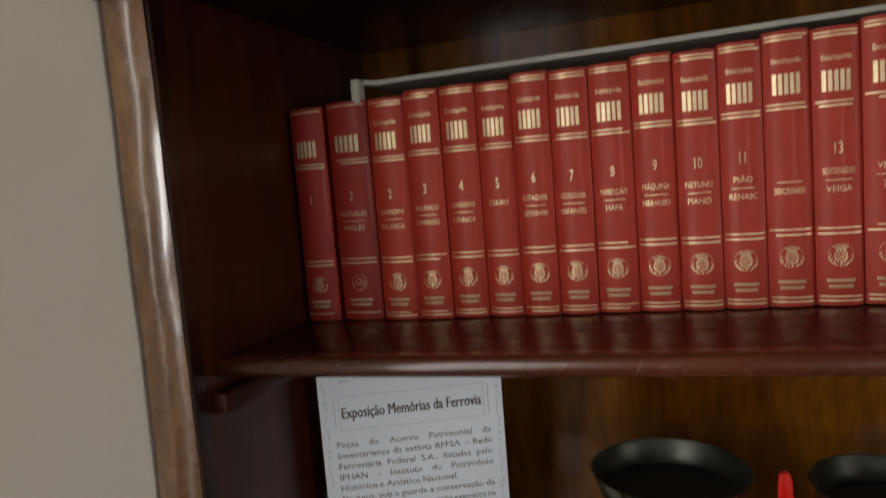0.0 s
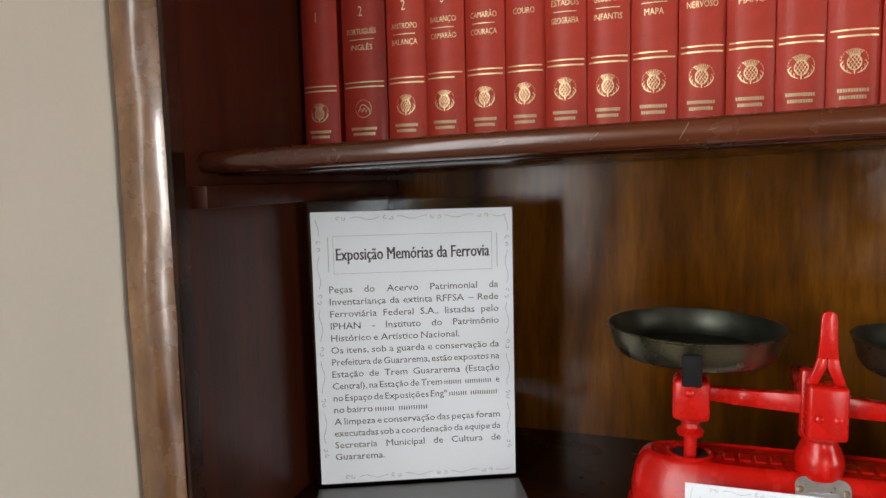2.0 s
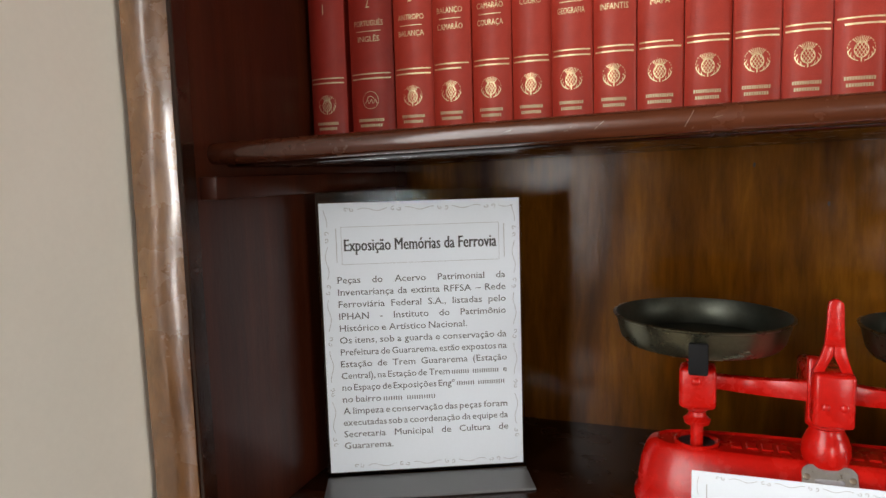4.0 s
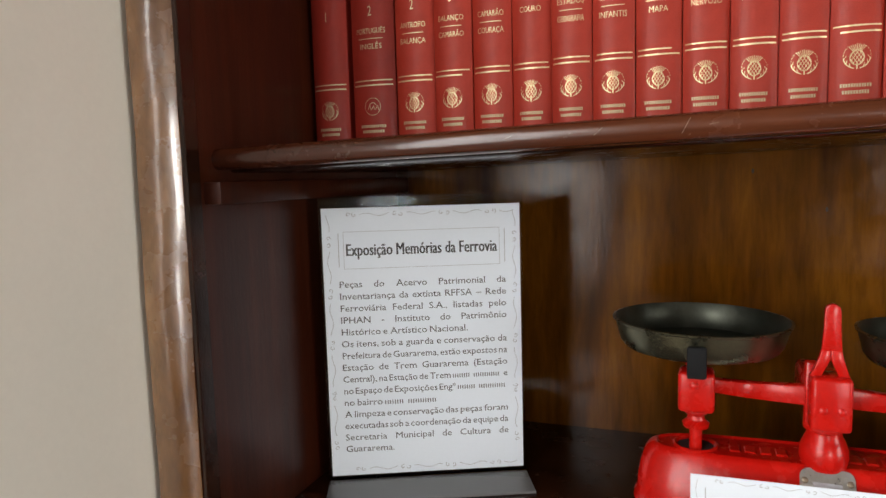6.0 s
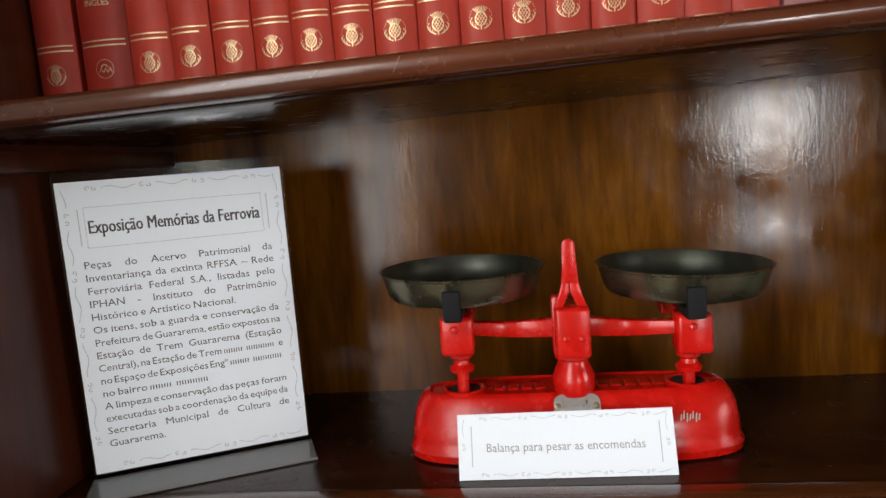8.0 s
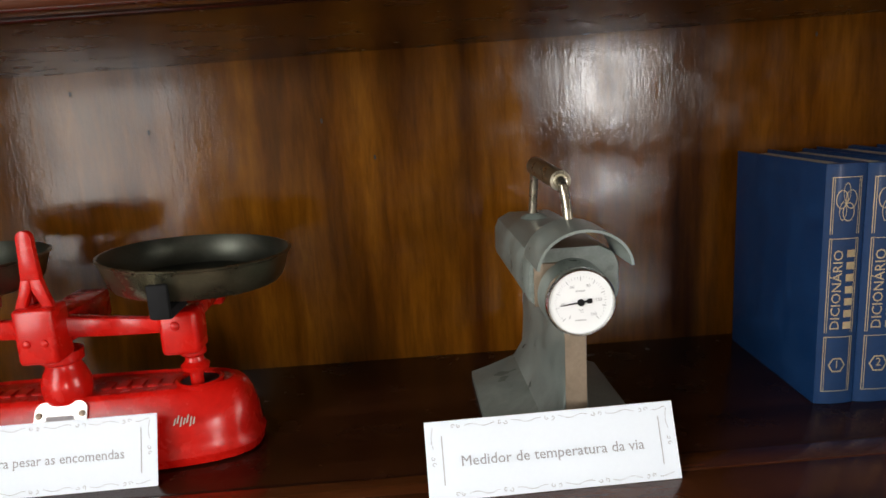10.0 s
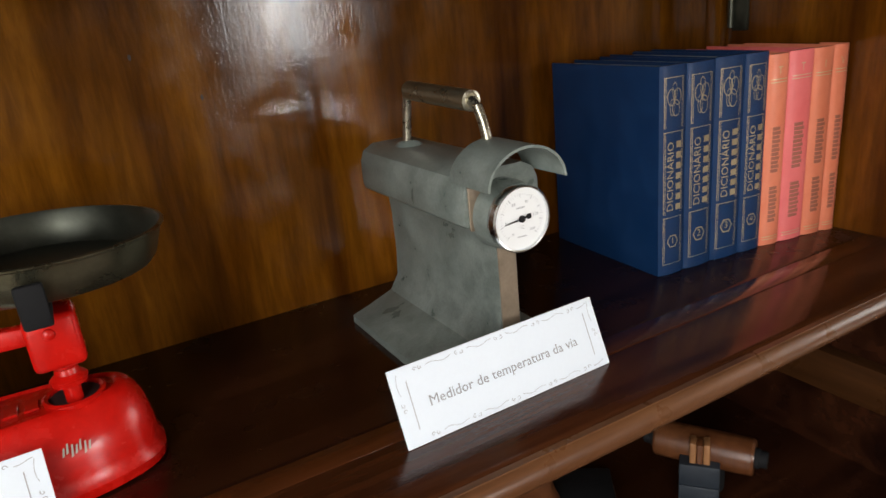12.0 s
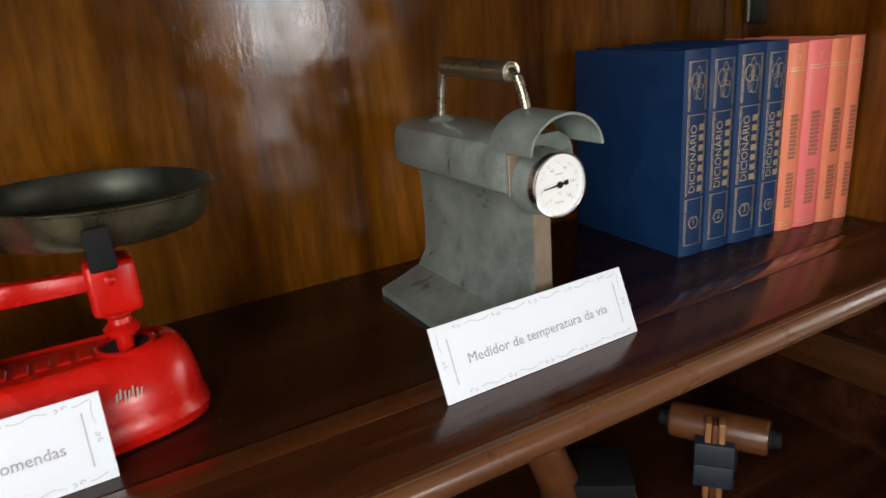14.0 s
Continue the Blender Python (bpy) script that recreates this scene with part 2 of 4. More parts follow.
def prism(outline, y0, y1, bev=0.0, bm=None):
    """An (x, z) outline drawn out from y0 to y1."""
    t = loft([[(x, y0, z) for x, z in outline], [(x, y1, z) for x, z in outline]])
    if bev:
        bmesh.ops.bevel(t, geom=t.edges[:], offset=bev, segments=2, profile=0.5, affect="EDGES")
    return join(bm, t) if bm else t


GLYPHS = {}


def glyphs(s, style=(False, 0.0)):
    """Flat outline mesh of a word in the built-in font, one unit high: points, faces, width.

    style: whether stems get small slab serifs, and how far the strokes are thickened."""
    key = (s, style)
    if key not in GLYPHS:
        data = bpy.data.curves.new("word", "FONT")
        data.body, data.resolution_u, data.offset = s, 2, style[1]
        ob = new("word", data)
        me = bpy.data.meshes.new_from_object(ob.evaluated_get(bpy.context.evaluated_depsgraph_get()))
        pts = [v.co.copy() for v in me.vertices]
        faces = [tuple(p.vertices) for p in me.polygons]
        bpy.data.objects.remove(ob)
        bpy.data.meshes.remove(me)
        bpy.data.curves.remove(data)
        if style[0]:
            uses = {}
            above = {}
            for f in faces:
                mid = sum(pts[i].y for i in f) / len(f)
                for i, j in zip(f, f[1:] + f[:1]):
                    uses[frozenset((i, j))] = uses.get(frozenset((i, j)), 0) + 1
                    above[frozenset((i, j))] = mid
            for e, n in uses.items():
                if n != 1 or len(e) != 2:
                    continue
                p, q = (pts[i] for i in e)
                if abs(p.y - q.y) > 0.012 or not 0.045 < abs(p.x - q.x) < 0.17 or 0.04 < (p.y + q.y) / 2 < 0.40:
                    continue
                y, lo, hi = (p.y + q.y) / 2, min(p.x, q.x), max(p.x, q.x)
                t = 0.034 if above[e] > y else -0.034
                k = len(pts)
                pts += [Vector((lo - 0.036, y, 0)), Vector((hi + 0.036, y, 0)), Vector((hi + 0.012, y + t, 0)), Vector((lo - 0.012, y + t, 0))]
                faces.append((k, k + 1, k + 2, k + 3))
        xs = [p.x for p in pts] or [0.0, 0.3]
        GLYPHS[key] = ([(p.x - min(xs), p.y) for p in pts], faces, max(xs) - min(xs))
    return GLYPHS[key]


def write(bm, s, x, z, height, width=None, squeeze=1.0, place=lambda u, v: (u, 0.0, v), centre=True, style=(False, 0.0)):
    """Letters of cap height `height` round or from (x, z) of a face; place() lays the face's (u, v) into space. Returns the width."""
    pts, faces, w0 = glyphs(s, style)
    k = height / 0.70
    kx = (width / w0) if width else k * squeeze
    off = x - kx * w0 / 2 if centre else x
    vs = [bm.verts.new(place(off + kx * u, z + k * v)) for u, v in pts]
    for f in faces:
        try:
            bm.faces.new([vs[i] for i in f])
        except ValueError:
            pass
    return kx * w0


def strip(bm, x0, x1, z0, z1, place, cuts=1):
    """A flat bar on a face."""
    lo = [bm.verts.new(place(x0 + (x1 - x0) * i / cuts, z0)) for i in range(cuts + 1)]
    hi = [bm.verts.new(place(x0 + (x1 - x0) * i / cuts, z1)) for i in range(cuts + 1)]
    for i in range(cuts):
        bm.faces.new((lo[i], lo[i + 1], hi[i + 1], hi[i]))


# ---- the room ----
FRONT, BACK = 0.53, 0.98
UP_TOP, UP_LOW, SLOPE = 1.485, 1.461, 0.022
LOW_TOP = 1.100
LEFT, RIGHT = -0.50, 1.00
RZ = 3.4


def slab(name, x0, x1, y0, y1, z0, z1, mat, label, bev=0.0):
    ob = part(name, box(x0, x1, y0, y1, z0, z1, bev), mat, None)
    return tagged(ob, label, name.split("_")[0], kind="structure")


slab("floor", -0.75, 5.6, -6.35, 1.2, -0.1, 0.0, M_FLOOR, "brown wooden floor of the exhibition room")
slab("ceiling", -0.75, 5.6, -6.35, 1.2, RZ, RZ + 0.1, M_CEIL, "dark boarded ceiling of the room")
slab("wall_north", -0.75, 3.6, 1.05, 1.2, 0, RZ, M_WALL, "cream painted wall behind the bookcase")
slab("wall_west", -0.75, -0.546, 0.12, 1.05, 0, RZ, M_WALL, "smooth cream painted wall meeting the bookcase post")
slab("wall_west_far", -0.75, -0.546, -6.2, -1.12, 0, RZ, M_WALL, "cream painted wall beyond the window")
slab("wall_west_sill", -0.75, -0.546, -1.12, 0.12, 0, 0.98, M_WALL, "cream painted wall under the window")
slab("wall_west_lintel", -0.75, -0.546, -1.12, 0.12, 2.32, RZ, M_WALL, "cream painted wall over the window")
slab("wall_niche", 1.046, 5.6, 0.60, 1.05, 0, RZ, M_WALL, "cream painted wall beside the bookcase")
# Unseen east wall, with an opening added for the fill light
slab("wall_east", 5.6, 5.75, 0.1, 1.2, 0, RZ, M_FAR, "ochre painted unseen side wall beside the fill light opening")
slab("wall_east_far", 5.6, 5.75, -6.35, -2.5, 0, RZ, M_FAR, "ochre painted unseen side wall beyond the fill light opening")
slab("wall_east_sill", 5.6, 5.75, -2.5, 0.1, 0, 0.6, M_FAR, "ochre painted unseen side wall under the fill light opening")
slab("wall_east_lintel", 5.6, 5.75, -2.5, 0.1, 2.7, RZ, M_FAR, "ochre painted unseen side wall over the fill light opening")
# far wall with a half-glazed door to the daylight
slab("wall_south", -0.75, 2.25, -6.35, -6.2, 0, RZ, M_FAR, "ochre painted wall beside the doorway")
slab("wall_south_right", 3.05, 5.6, -6.35, -6.2, 0, RZ, M_FAR, "ochre painted wall beside the doorway")
slab("wall_south_lintel", 2.25, 3.05, -6.35, -6.2, 2.20, RZ, M_FAR, "ochre painted wall over the doorway")
window = thing("window_1", pose(-0.56, -0.50, 0.98, 0, 0, 90), "wooden window with upright glazing bars", "window", kind="structure")
for x0, x1, z0, z1 in ((-0.62, -0.57, 0, 1.34), (0.57, 0.62, 0, 1.34), (-0.57, 0.57, 0, 0.05), (-0.57, 0.57, 1.29, 1.34), (-0.02, 0.02, 0.05, 1.29)):
    part("window_frame", box(x0, x1, -0.012, 0.0, z0, z1, 0.002), M_SIDE, window)
doorway = thing("door_1", pose(2.65, -6.13, 0.0), "half-glazed wooden door letting in the daylight", "door", kind="structure")
for x0, x1, z0, z1 in ((-0.4, -0.33, 0, 2.2), (0.33, 0.4, 0, 2.2), (-0.33, 0.33, 2.12, 2.2), (-0.02, 0.02, 1.15, 2.12), (-0.33, 0.33, 0.50, 1.15), (-0.33, 0.33, 0.0, 0.32)):
    part("door_frame", box(x0, x1, -0.01, 0.03, z0, z1, 0.004), M_SIDE, doorway)

# ---- the bookcase ----
bookcase = thing("bookcase", pose(0, 0, 0), "tall dark varnished mahogany bookcase built against a cream wall", "bookcase")
part("back_panel", box(LEFT, RIGHT, BACK, BACK + 0.02, 0.05, 2.3), M_BACK, bookcase, "orange-brown varnished plywood back panel")
part("side_panel", box(LEFT - 0.03, LEFT, FRONT + 0.0135, BACK + 0.02, 0, 2.3), M_SIDE, bookcase)
part("side_panel", box(RIGHT, RIGHT + 0.03, FRONT + 0.0135, BACK + 0.02, LOW_TOP - 0.012, 2.3), M_BACK, bookcase, "orange-brown varnished side panel")
# Darker wood below the shelf puts the bay's shade into the panel colour
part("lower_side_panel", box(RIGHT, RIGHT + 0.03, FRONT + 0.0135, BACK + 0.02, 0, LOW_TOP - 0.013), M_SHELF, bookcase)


def stile(x0, x1):
    """A thin front post, its edges well rounded."""
    w = x1 - x0
    prof = [(x0, FRONT + 0.013), (x0, FRONT + 0.003)]
    prof += [(x0 + 0.003 + (w - 0.003) * u, FRONT + 0.0125 * max(0.0, (u - 0.05) / 0.95) ** 2.1) for u in [i / 12 for i in range(13)]]
    prof += [(x1, FRONT + 0.013)]
    rings = []
    for k in range(91):
        z = 1.815 * k / 90
        rings.append([(x, y + 0.0011 * math.sin(6.0 * z + 40 * x) + 0.0006 * math.sin(23 * z + 60 * x) + 0.0003 * math.sin(61 * z - 90 * x), z) for x, y in prof])
    return loft(rings)


part("stile", stile(-0.5415, -0.5025), M_STILE, bookcase, "polished rounded front post with worn varnish")
part("stile", stile(1.000, 1.043), M_STILE, bookcase)
# Shelf wood instead of post wood: the return's shade is put into its colour
part("post_return", box(LEFT - 0.0025, LEFT + 0.0025, FRONT + 0.0132, 0.5605, 0.0, 1.815, 0.0008, 1), M_SHELF, bookcase, "inner face of the front post, its shade put into darker wood")
part("cornice", box(-0.565, 1.065, FRONT - 0.02, FRONT + 0.022, 1.815, 1.88, 0.006), M_STILE, bookcase)
part("top_board", box(LEFT, RIGHT, FRONT + 0.022, BACK, 2.26, 2.3), M_SIDE, bookcase)
part("header", box(LEFT - 0.043, RIGHT + 0.043, FRONT, FRONT + 0.022, 1.88, 2.3), M_SIDE, bookcase)


def shelf_mesh(y0, y1, z0, z1, slope, x0=LEFT, x1=RIGHT, body_from=0.0):
    """Nosed front edge: a half-round with a small lip on top."""
    t, prof = z1 - z0, []
    for i in range(9):
        a = math.pi * (i / 8 - 0.5)
        prof.append((y0 + t / 2 - t / 2 * math.cos(a), (z0 + z1) / 2 + t / 2 * math.sin(a)))
    prof += [(y1, z1), (y1, z0)]
    xs = np.linspace(x0, x1, 13)
    return loft([[(x, y + 0.0007 * math.sin(9 * x), z + slope * x) for y, z in prof] for x in xs])


part("shelf", shelf_mesh(0.600, BACK, UP_LOW + 0.002, UP_TOP - 0.001, SLOPE), M_SHELF, bookcase)
part("shelf_nosing", shelf_mesh(0.578, 0.600, UP_LOW + 0.0045, UP_TOP, SLOPE), M_NOSE_RED, bookcase, "rounded worn front edge of the shelf")
part("shelf", shelf_mesh(0.690, BACK, LOW_TOP - 0.025, LOW_TOP, 0), M_SHELF, bookcase)
part("shelf_strip", box(LEFT, RIGHT, 0.6720, 0.6985, LOW_TOP - 0.025, LOW_TOP + 0.0002, 0.0008), M_STREAK, bookcase, "narrow orange strip of wood let into the shelf")
part("shelf_lipping", shelf_mesh(0.592, 0.671, LOW_TOP - 0.026, LOW_TOP, 0), M_LIP, bookcase, "red-brown front board glued along the shelf")
part("shelf_nosing", shelf_mesh(0.585, 0.5925, LOW_TOP - 0.027, LOW_TOP - 0.001, 0), M_NOSE, bookcase, "rounded worn front edge of the shelf")
# Unseen shelf, set at this height to shade the bay below
part("shelf", shelf_mesh(0.585, BACK, 1.825, 1.85, 0), M_SHELF, bookcase)
part("cleat", box(LEFT, LEFT + 0.018, 0.566, BACK, 1.424, 1.444, 0.001), M_SIDE, bookcase, "reddish wooden strip carrying the shelf")
part("cleat", box(RIGHT - 0.018, RIGHT, 0.566, BACK, 1.455, 1.476, 0.001), M_SIDE, bookcase)
part("cleat", box(LEFT, LEFT + 0.018, 0.60, BACK, 1.052, 1.073, 0.001), M_SIDE, bookcase)
part("cleat", box(RIGHT - 0.018, RIGHT, 0.60, BACK, 1.052, 1.073, 0.001), M_SIDE, bookcase)
part("batten", box(RIGHT - 0.014, RIGHT, 0.915, 0.94, LOW_TOP, 1.455, 0.002), M_BACK, bookcase, "narrow upright wooden strip")

bracket = box(RIGHT - 0.005, RIGHT, 0.880, 0.903, 1.345, 1.395, 0.0012)
lathe([(0.0042, 0.0), (0.0042, 0.042), (0.0020, 0.044)], 12, bracket, pose(RIGHT - 0.0068, 0.904, 1.349), True)
part("hinge", bracket, M_PANIN, bookcase, "old tarnished hinge on the side panel")
for x, z in ((0.050, 1.393), (0.246, 1.395), (-0.030, 1.440), (0.830, 1.462), (0.304, 1.350)):
    part("knot", disc(0.0021, 0.0, 14), M_KNOT, bookcase, "small dark knot in the veneer", world_m=pose(x, BACK - 0.0006, z, 90, 0, 0) @ Matrix.Diagonal((0.7, 1.4, 1, 1)))
for x, a, n in ((-0.226, 14, 0.007), (-0.098, 62, 0.012), (-0.158, 40, 0.008), (-0.080, 10, 0.006), (0.120, 30, 0.006)):
    part("scratch", box(-n / 2, n / 2, -0.0003, 0.0003, -0.00022, 0.00022), M_SCRATCH, bookcase, "", world_m=pose(x, 0.5778, UP_LOW + 0.0147 + SLOPE * x, 0, -a, 0))

# ---- red encyclopedia volumes on the upper shelf ----


def book_body(w, d, h, round_=0.0048, board=0.0025):
    """Cover with a rounded spine at y = 0 and the page block inside."""
    k = 8
    spine = [(w * i / k, -round_ * (1 - (2 * i / k - 1) ** 2) + round_ * 0.35 * abs(2 * i / k - 1) ** 6) for i in range(k + 1)]
    outer = spine + [(w, d), (w - board, d)]
    inner = [(w - board, 0.006), (board, 0.006), (board, d), (0, d)]
    ring = outer + inner
    cover = loft([[(x, y, z) for x, y in ring] for z in (0.0, 0.0015, h - 0.0015, h)])
    pages = box(board + 0.0002, w - board - 0.0002, 0.007, d - 0.004, 0.004, h - 0.004)
    return cover, pages


def on_spine(w, round_=0.0048, lift=0.0003):
    def place(u, v):
        s = max(-1.0, min(1.0, 2 * u / w - 1))
        return (u, -round_ * (1 - s * s) + round_ * 0.35 * abs(s) ** 6 - lift, v)
    return place


def emblem(bm, cx, cz, r, place, plain_ring=False):
    """A thistle: a latticed bulb with a fan of bristles between two leaves, ringed by short dashes."""
    def stroke(pts, t):
        for (u, v), (e, g) in zip(pts, pts[1:]):
            d = math.hypot(e - u, g - v) or 1e-9
            nx, nz = -(g - v) / d * t * 0.64, (e - u) / d * t * 0.64
            bm.faces.new([bm.verts.new(place(*p)) for p in ((u + nx, v + nz), (u - nx, v - nz), (e - nx, g - nz), (e + nx, g + nz))])
    def arc(a0, a1, rr, n):
        return [(cx + rr * math.cos(radians(a0 + (a1 - a0) * i / n)), cz + rr * math.sin(radians(a0 + (a1 - a0) * i / n))) for i in range(n + 1)]
    if plain_ring:
        stroke(arc(0, 360, r * 0.9, 24), r * 0.03)
        for k in range(3):
            stroke([(cx + r * (0.45 * k - 0.6), cz - r * 0.35), (cx + r * (0.45 * k - 0.35), cz + r * 0.1), (cx + r * (0.45 * k - 0.2), cz - r * 0.35)], r * 0.04)
        stroke(arc(20, 160, r * 0.4, 8), r * 0.05)
        return
    a, b, low = 0.52 * r, 0.60 * r, cz - 0.12 * r
    stroke([(cx + a * math.cos(2 * math.pi * i / 20), low + b * math.sin(2 * math.pi * i / 20)) for i in range(21)], r * 0.05)
    for k in range(-3, 4):
        for lean in (-1, 1):
            p0, dx, dz = k * 0.27 * r, lean * 0.55, 0.84
            qa, qb, qc = (dx / a) ** 2 + (dz / b) ** 2, 2 * p0 * dx / a ** 2, (p0 / a) ** 2 - 1
            det = qb * qb - 4 * qa * qc
            if det > 0:
                s0, s1 = ((-qb + sg * math.sqrt(det)) / (2 * qa) for sg in (-1, 1))
                stroke([(cx + p0 + s0 * dx, low + s0 * dz), (cx + p0 + s1 * dx, low + s1 * dz)], r * 0.036)
    for j in range(9):
        g = radians(90 + 9.5 * (j - 4))
        stroke([(cx + r * 0.42 * math.cos(g), low + r * (0.14 + 0.42 * math.sin(g))), (cx + r * 1.02 * math.cos(g), low + r * (0.12 + 1.0 * math.sin(g)))], r * 0.04)
    stroke([(cx, low - b), (cx, low - b - 0.34 * r)], r * 0.075)
    for side in (0, 1):
        for a0, a1, n, t in ((-78, -8, 7, 0.055), (2, 10, 1, 0.03), (17, 25, 1, 0.03), (32, 40, 1, 0.03), (47, 55, 1, 0.03)):
            stroke(arc(180 - a0, 180 - a1, r, n) if side else arc(a0, a1, r, n), r * t)
        sg = -1 if side else 1
        for k in range(3):
            g = radians(-62 + 24 * k)
            stroke([(cx + sg * r * math.cos(g), cz + r * math.sin(g)), (cx + sg * r * 0.78 * math.cos(g + 0.3), cz + r * 0.78 * math.sin(g + 0.3))], r * 0.04)


def bars(bm, cx, z, width, height, n, place, gap=0.35):
    """Plain upright bars in place of a trade name."""
    step = width / n
    for i in range(n):
        x = cx - width / 2 + i * step
        strip(bm, x, x + step * (1 - gap), z, z + height, place)


def volume(x0, x1, number, first, second, h=0.252, mat=None, lean=0.0, y=0.75, worn=False, third=""):
    w = x1 - x0 - 0.0008
    base = UP_TOP + SLOPE * (x0 + x1) / 2 + 0.0004
    ob = thing("book", pose(x0, y, base, 0, lean, 0), "thick maroon leatherette encyclopedia volume with gilt spine lettering", "book", "encyclopedia volumes on the upper shelf")
    cover, pages = book_body(w, 0.19, h)
    part("cover", cover, mat or M_LEATHER, ob)
    part("page_block", pages, M_PAGES, ob, "yellowed page block")
    place, gilt = on_spine(w), (M_DULLGOLD if worn else M_GOLD)
    edge = w * 0.05
    for f, t in ((0.966, 0.0016), (0.980, 0.0013), (0.722, 0.0016), (0.738, 0.0013), (0.264, 0.0015), (0.284, 0.0013), (0.016, 0.0014), (0.032, 0.0012)):
        if worn and f in (0.966, 0.982, 0.016, 0.034):
            continue
        x_end = w - edge if random.random() < 0.85 else w * random.uniform(0.75, 0.95)
        x_start = edge if random.random() < 0.9 else w * random.uniform(0.1, 0.3)
        bm = bmesh.new()
        strip(bm, x_start, x_end, f * h, f * h + t, place, 6)
        part("gilt_band", bm, gilt, ob, "", False)
    if not worn:
        bm = bmesh.new()
        write(bm, "Enciclopédia", w / 2, 0.885 * h, 0.0052, w * 0.62, place=place)
        part("gilt_word", bm, gilt, ob, "", False)
    for i in range(5):
        bm = bmesh.new()
        u = w * (0.19 + 0.124 * i)
        strip(bm, u, u + w * 0.086, 0.775 * h, 0.849 * h, place)
        part("gilt_bar", bm, gilt, ob, "", False)
    bm = bmesh.new()
    if number:
        write(bm, number, w / 2, 0.555 * h, 0.0105, None, 0.62, place=place)
    if first:
        write(bm, first, w / 2, 0.482 * h, 0.0056, min(w * 0.66, 0.0042 * len(first)), place=place)
    if second:
        strip(bm, w * 0.22, w * 0.78, 0.459 * h, 0.459 * h + 0.0007, place, 4)
        write(bm, second, w / 2, 0.418 * h, 0.0056, min(w * 0.66, 0.0042 * len(second)), place=place)
    if third:
        write(bm, third, w / 2, 0.36 * h, 0.0056, min(w * 0.5, 0.0042 * len(third)), place=place)
    if bm.verts:
        part("gilt_lettering", bm, gilt, ob, "gilt volume number and entry words", False)
    else:
        bm.free()
    bm = bmesh.new()
    emblem(bm, w / 2, 0.178 * h + 0.006 * (x0 + 0.4), 0.0102, place, worn and number == "2")
    part("gilt_emblem", bm, gilt, ob, "round gilt emblem", False)
    bm = bmesh.new()
    bars(bm, w / 2, 0.088 * h, w * 0.60, 0.0030, 12, place, 0.3)
    bars(bm, w / 2, 0.066 * h, w * 0.52, 0.0030, 10, place, 0.3)
    tagged(part("gilt_imprint", bm, M_DULLGOLD, ob, "", False), kind="stuff")
    return ob


EDGES = (-0.4955, -0.447, -0.391, -0.3475, -0.306, -0.265, -0.2255, -0.186, -0.1465, -0.105, -0.065, -0.0255, 0.0135, 0.054, 0.094, 0.135, 0.176, 0.217)
WORDS = (("1", "", ""), ("2", "PORTUGUÊS", "INGLÊS"), ("2", "ANTROPO", "BALANÇA"), ("3", "BALANÇO", "CAMARÃO"), ("4", "CAMARÃO", "COURAÇA"), ("5", "COURO", ""),
         ("6", "ESTADOS", "GEOGRAFIA"), ("7", "GEOLOGIA", "INFANTIS"), ("8", "INFECÇÃO", "MAPA"), ("9", "MÁQUINA", "NERVOSO"), ("10", "NETUNO", "PIANO"),
         ("11", "PIÃO", "RENASC"), ("", "", "SOCIEDADE"), ("13", "SOCIEDADES", "VEIGA"), ("14", "VELAZ", "ZWI"), ("15", "", ""), ("16", "", ""))
for i, (num, one, two) in enumerate(WORDS):
    volume(EDGES[i], EDGES[i + 1] - (0.0045 if i < 2 else 0.0), num, one, two, 0.2515 + 0.002 * math.sin(i * 2.3) + (0.003 if i > 11 else 0), M_LEATHER_OLD if i < 2 else M_LEATHER, 0,
           0.748 + 0.0015 * math.sin(i * 1.7) + (0.006 if i < 2 else 0), i < 2)


def small_book(x0, x1, h, mat, mark, label, y=0.748):
    w = x1 - x0 - 0.0008
    ob = thing("book", pose(x0, y, UP_TOP + SLOPE * (x0 + x1) / 2 + 0.0004), label, "book", "books on the upper shelf")
    cover, pages = book_body(w, 0.17, h)
    part("cover", cover, mat, ob)
    part("page_block", pages, M_PAGES, ob)
    bm = bmesh.new()
    place = on_spine(w)
    if mark.isdigit():
        write(bm, mark, w / 2, 0.030, 0.012, None, 0.8, place=place)
    else:
        flat = on_spine(w)
        write(bm, mark, 0.030, -w * 0.36, 0.011, None, 0.9, place=lambda u, v: flat(-v, u), centre=False)
    part("gilt_lettering", bm, M_GOLD, ob, "gilt mark on the spine", False)
    return ob


small_book(0.219, 0.273, 0.25, M_MAUVE, "VIII", "thick faded mauve cloth book with gilt numerals")
for i, mark in enumerate(("1", "3", "4", "5", "6", "7", "8", "9")):
    small_book(0.275 + 0.036 * i, 0.310 + 0.036 * i, 0.225, M_RUST, mark, "rust-brown leatherette volume with a gilt number")

# white card lying across the tops of the volumes
card = thing("card_sheet", pose(-0.405, 0.0, 1.7405 + SLOPE * -0.10), "long white card lying across the tops of the volumes", "card")
bm = loft([[(x, y, z + SLOPE * x * 0.55) for x, z in ((-0.004, 0.010), (0.02, 0.0065), (0.30, 0.0055), (0.58, 0.0065), (0.58, 0.0115), (0.30, 0.0105), (0.02, 0.0115), (-0.004, 0.015))] for y in (0.765, 0.86, 0.94)])
part("card", bm, M_BOARD, card)
part("bent_corner", box(-0.006, 0.004, 0.752, 0.768, -0.012, 0.014, 0.001), M_BOARD, card, "bent-down white corner")

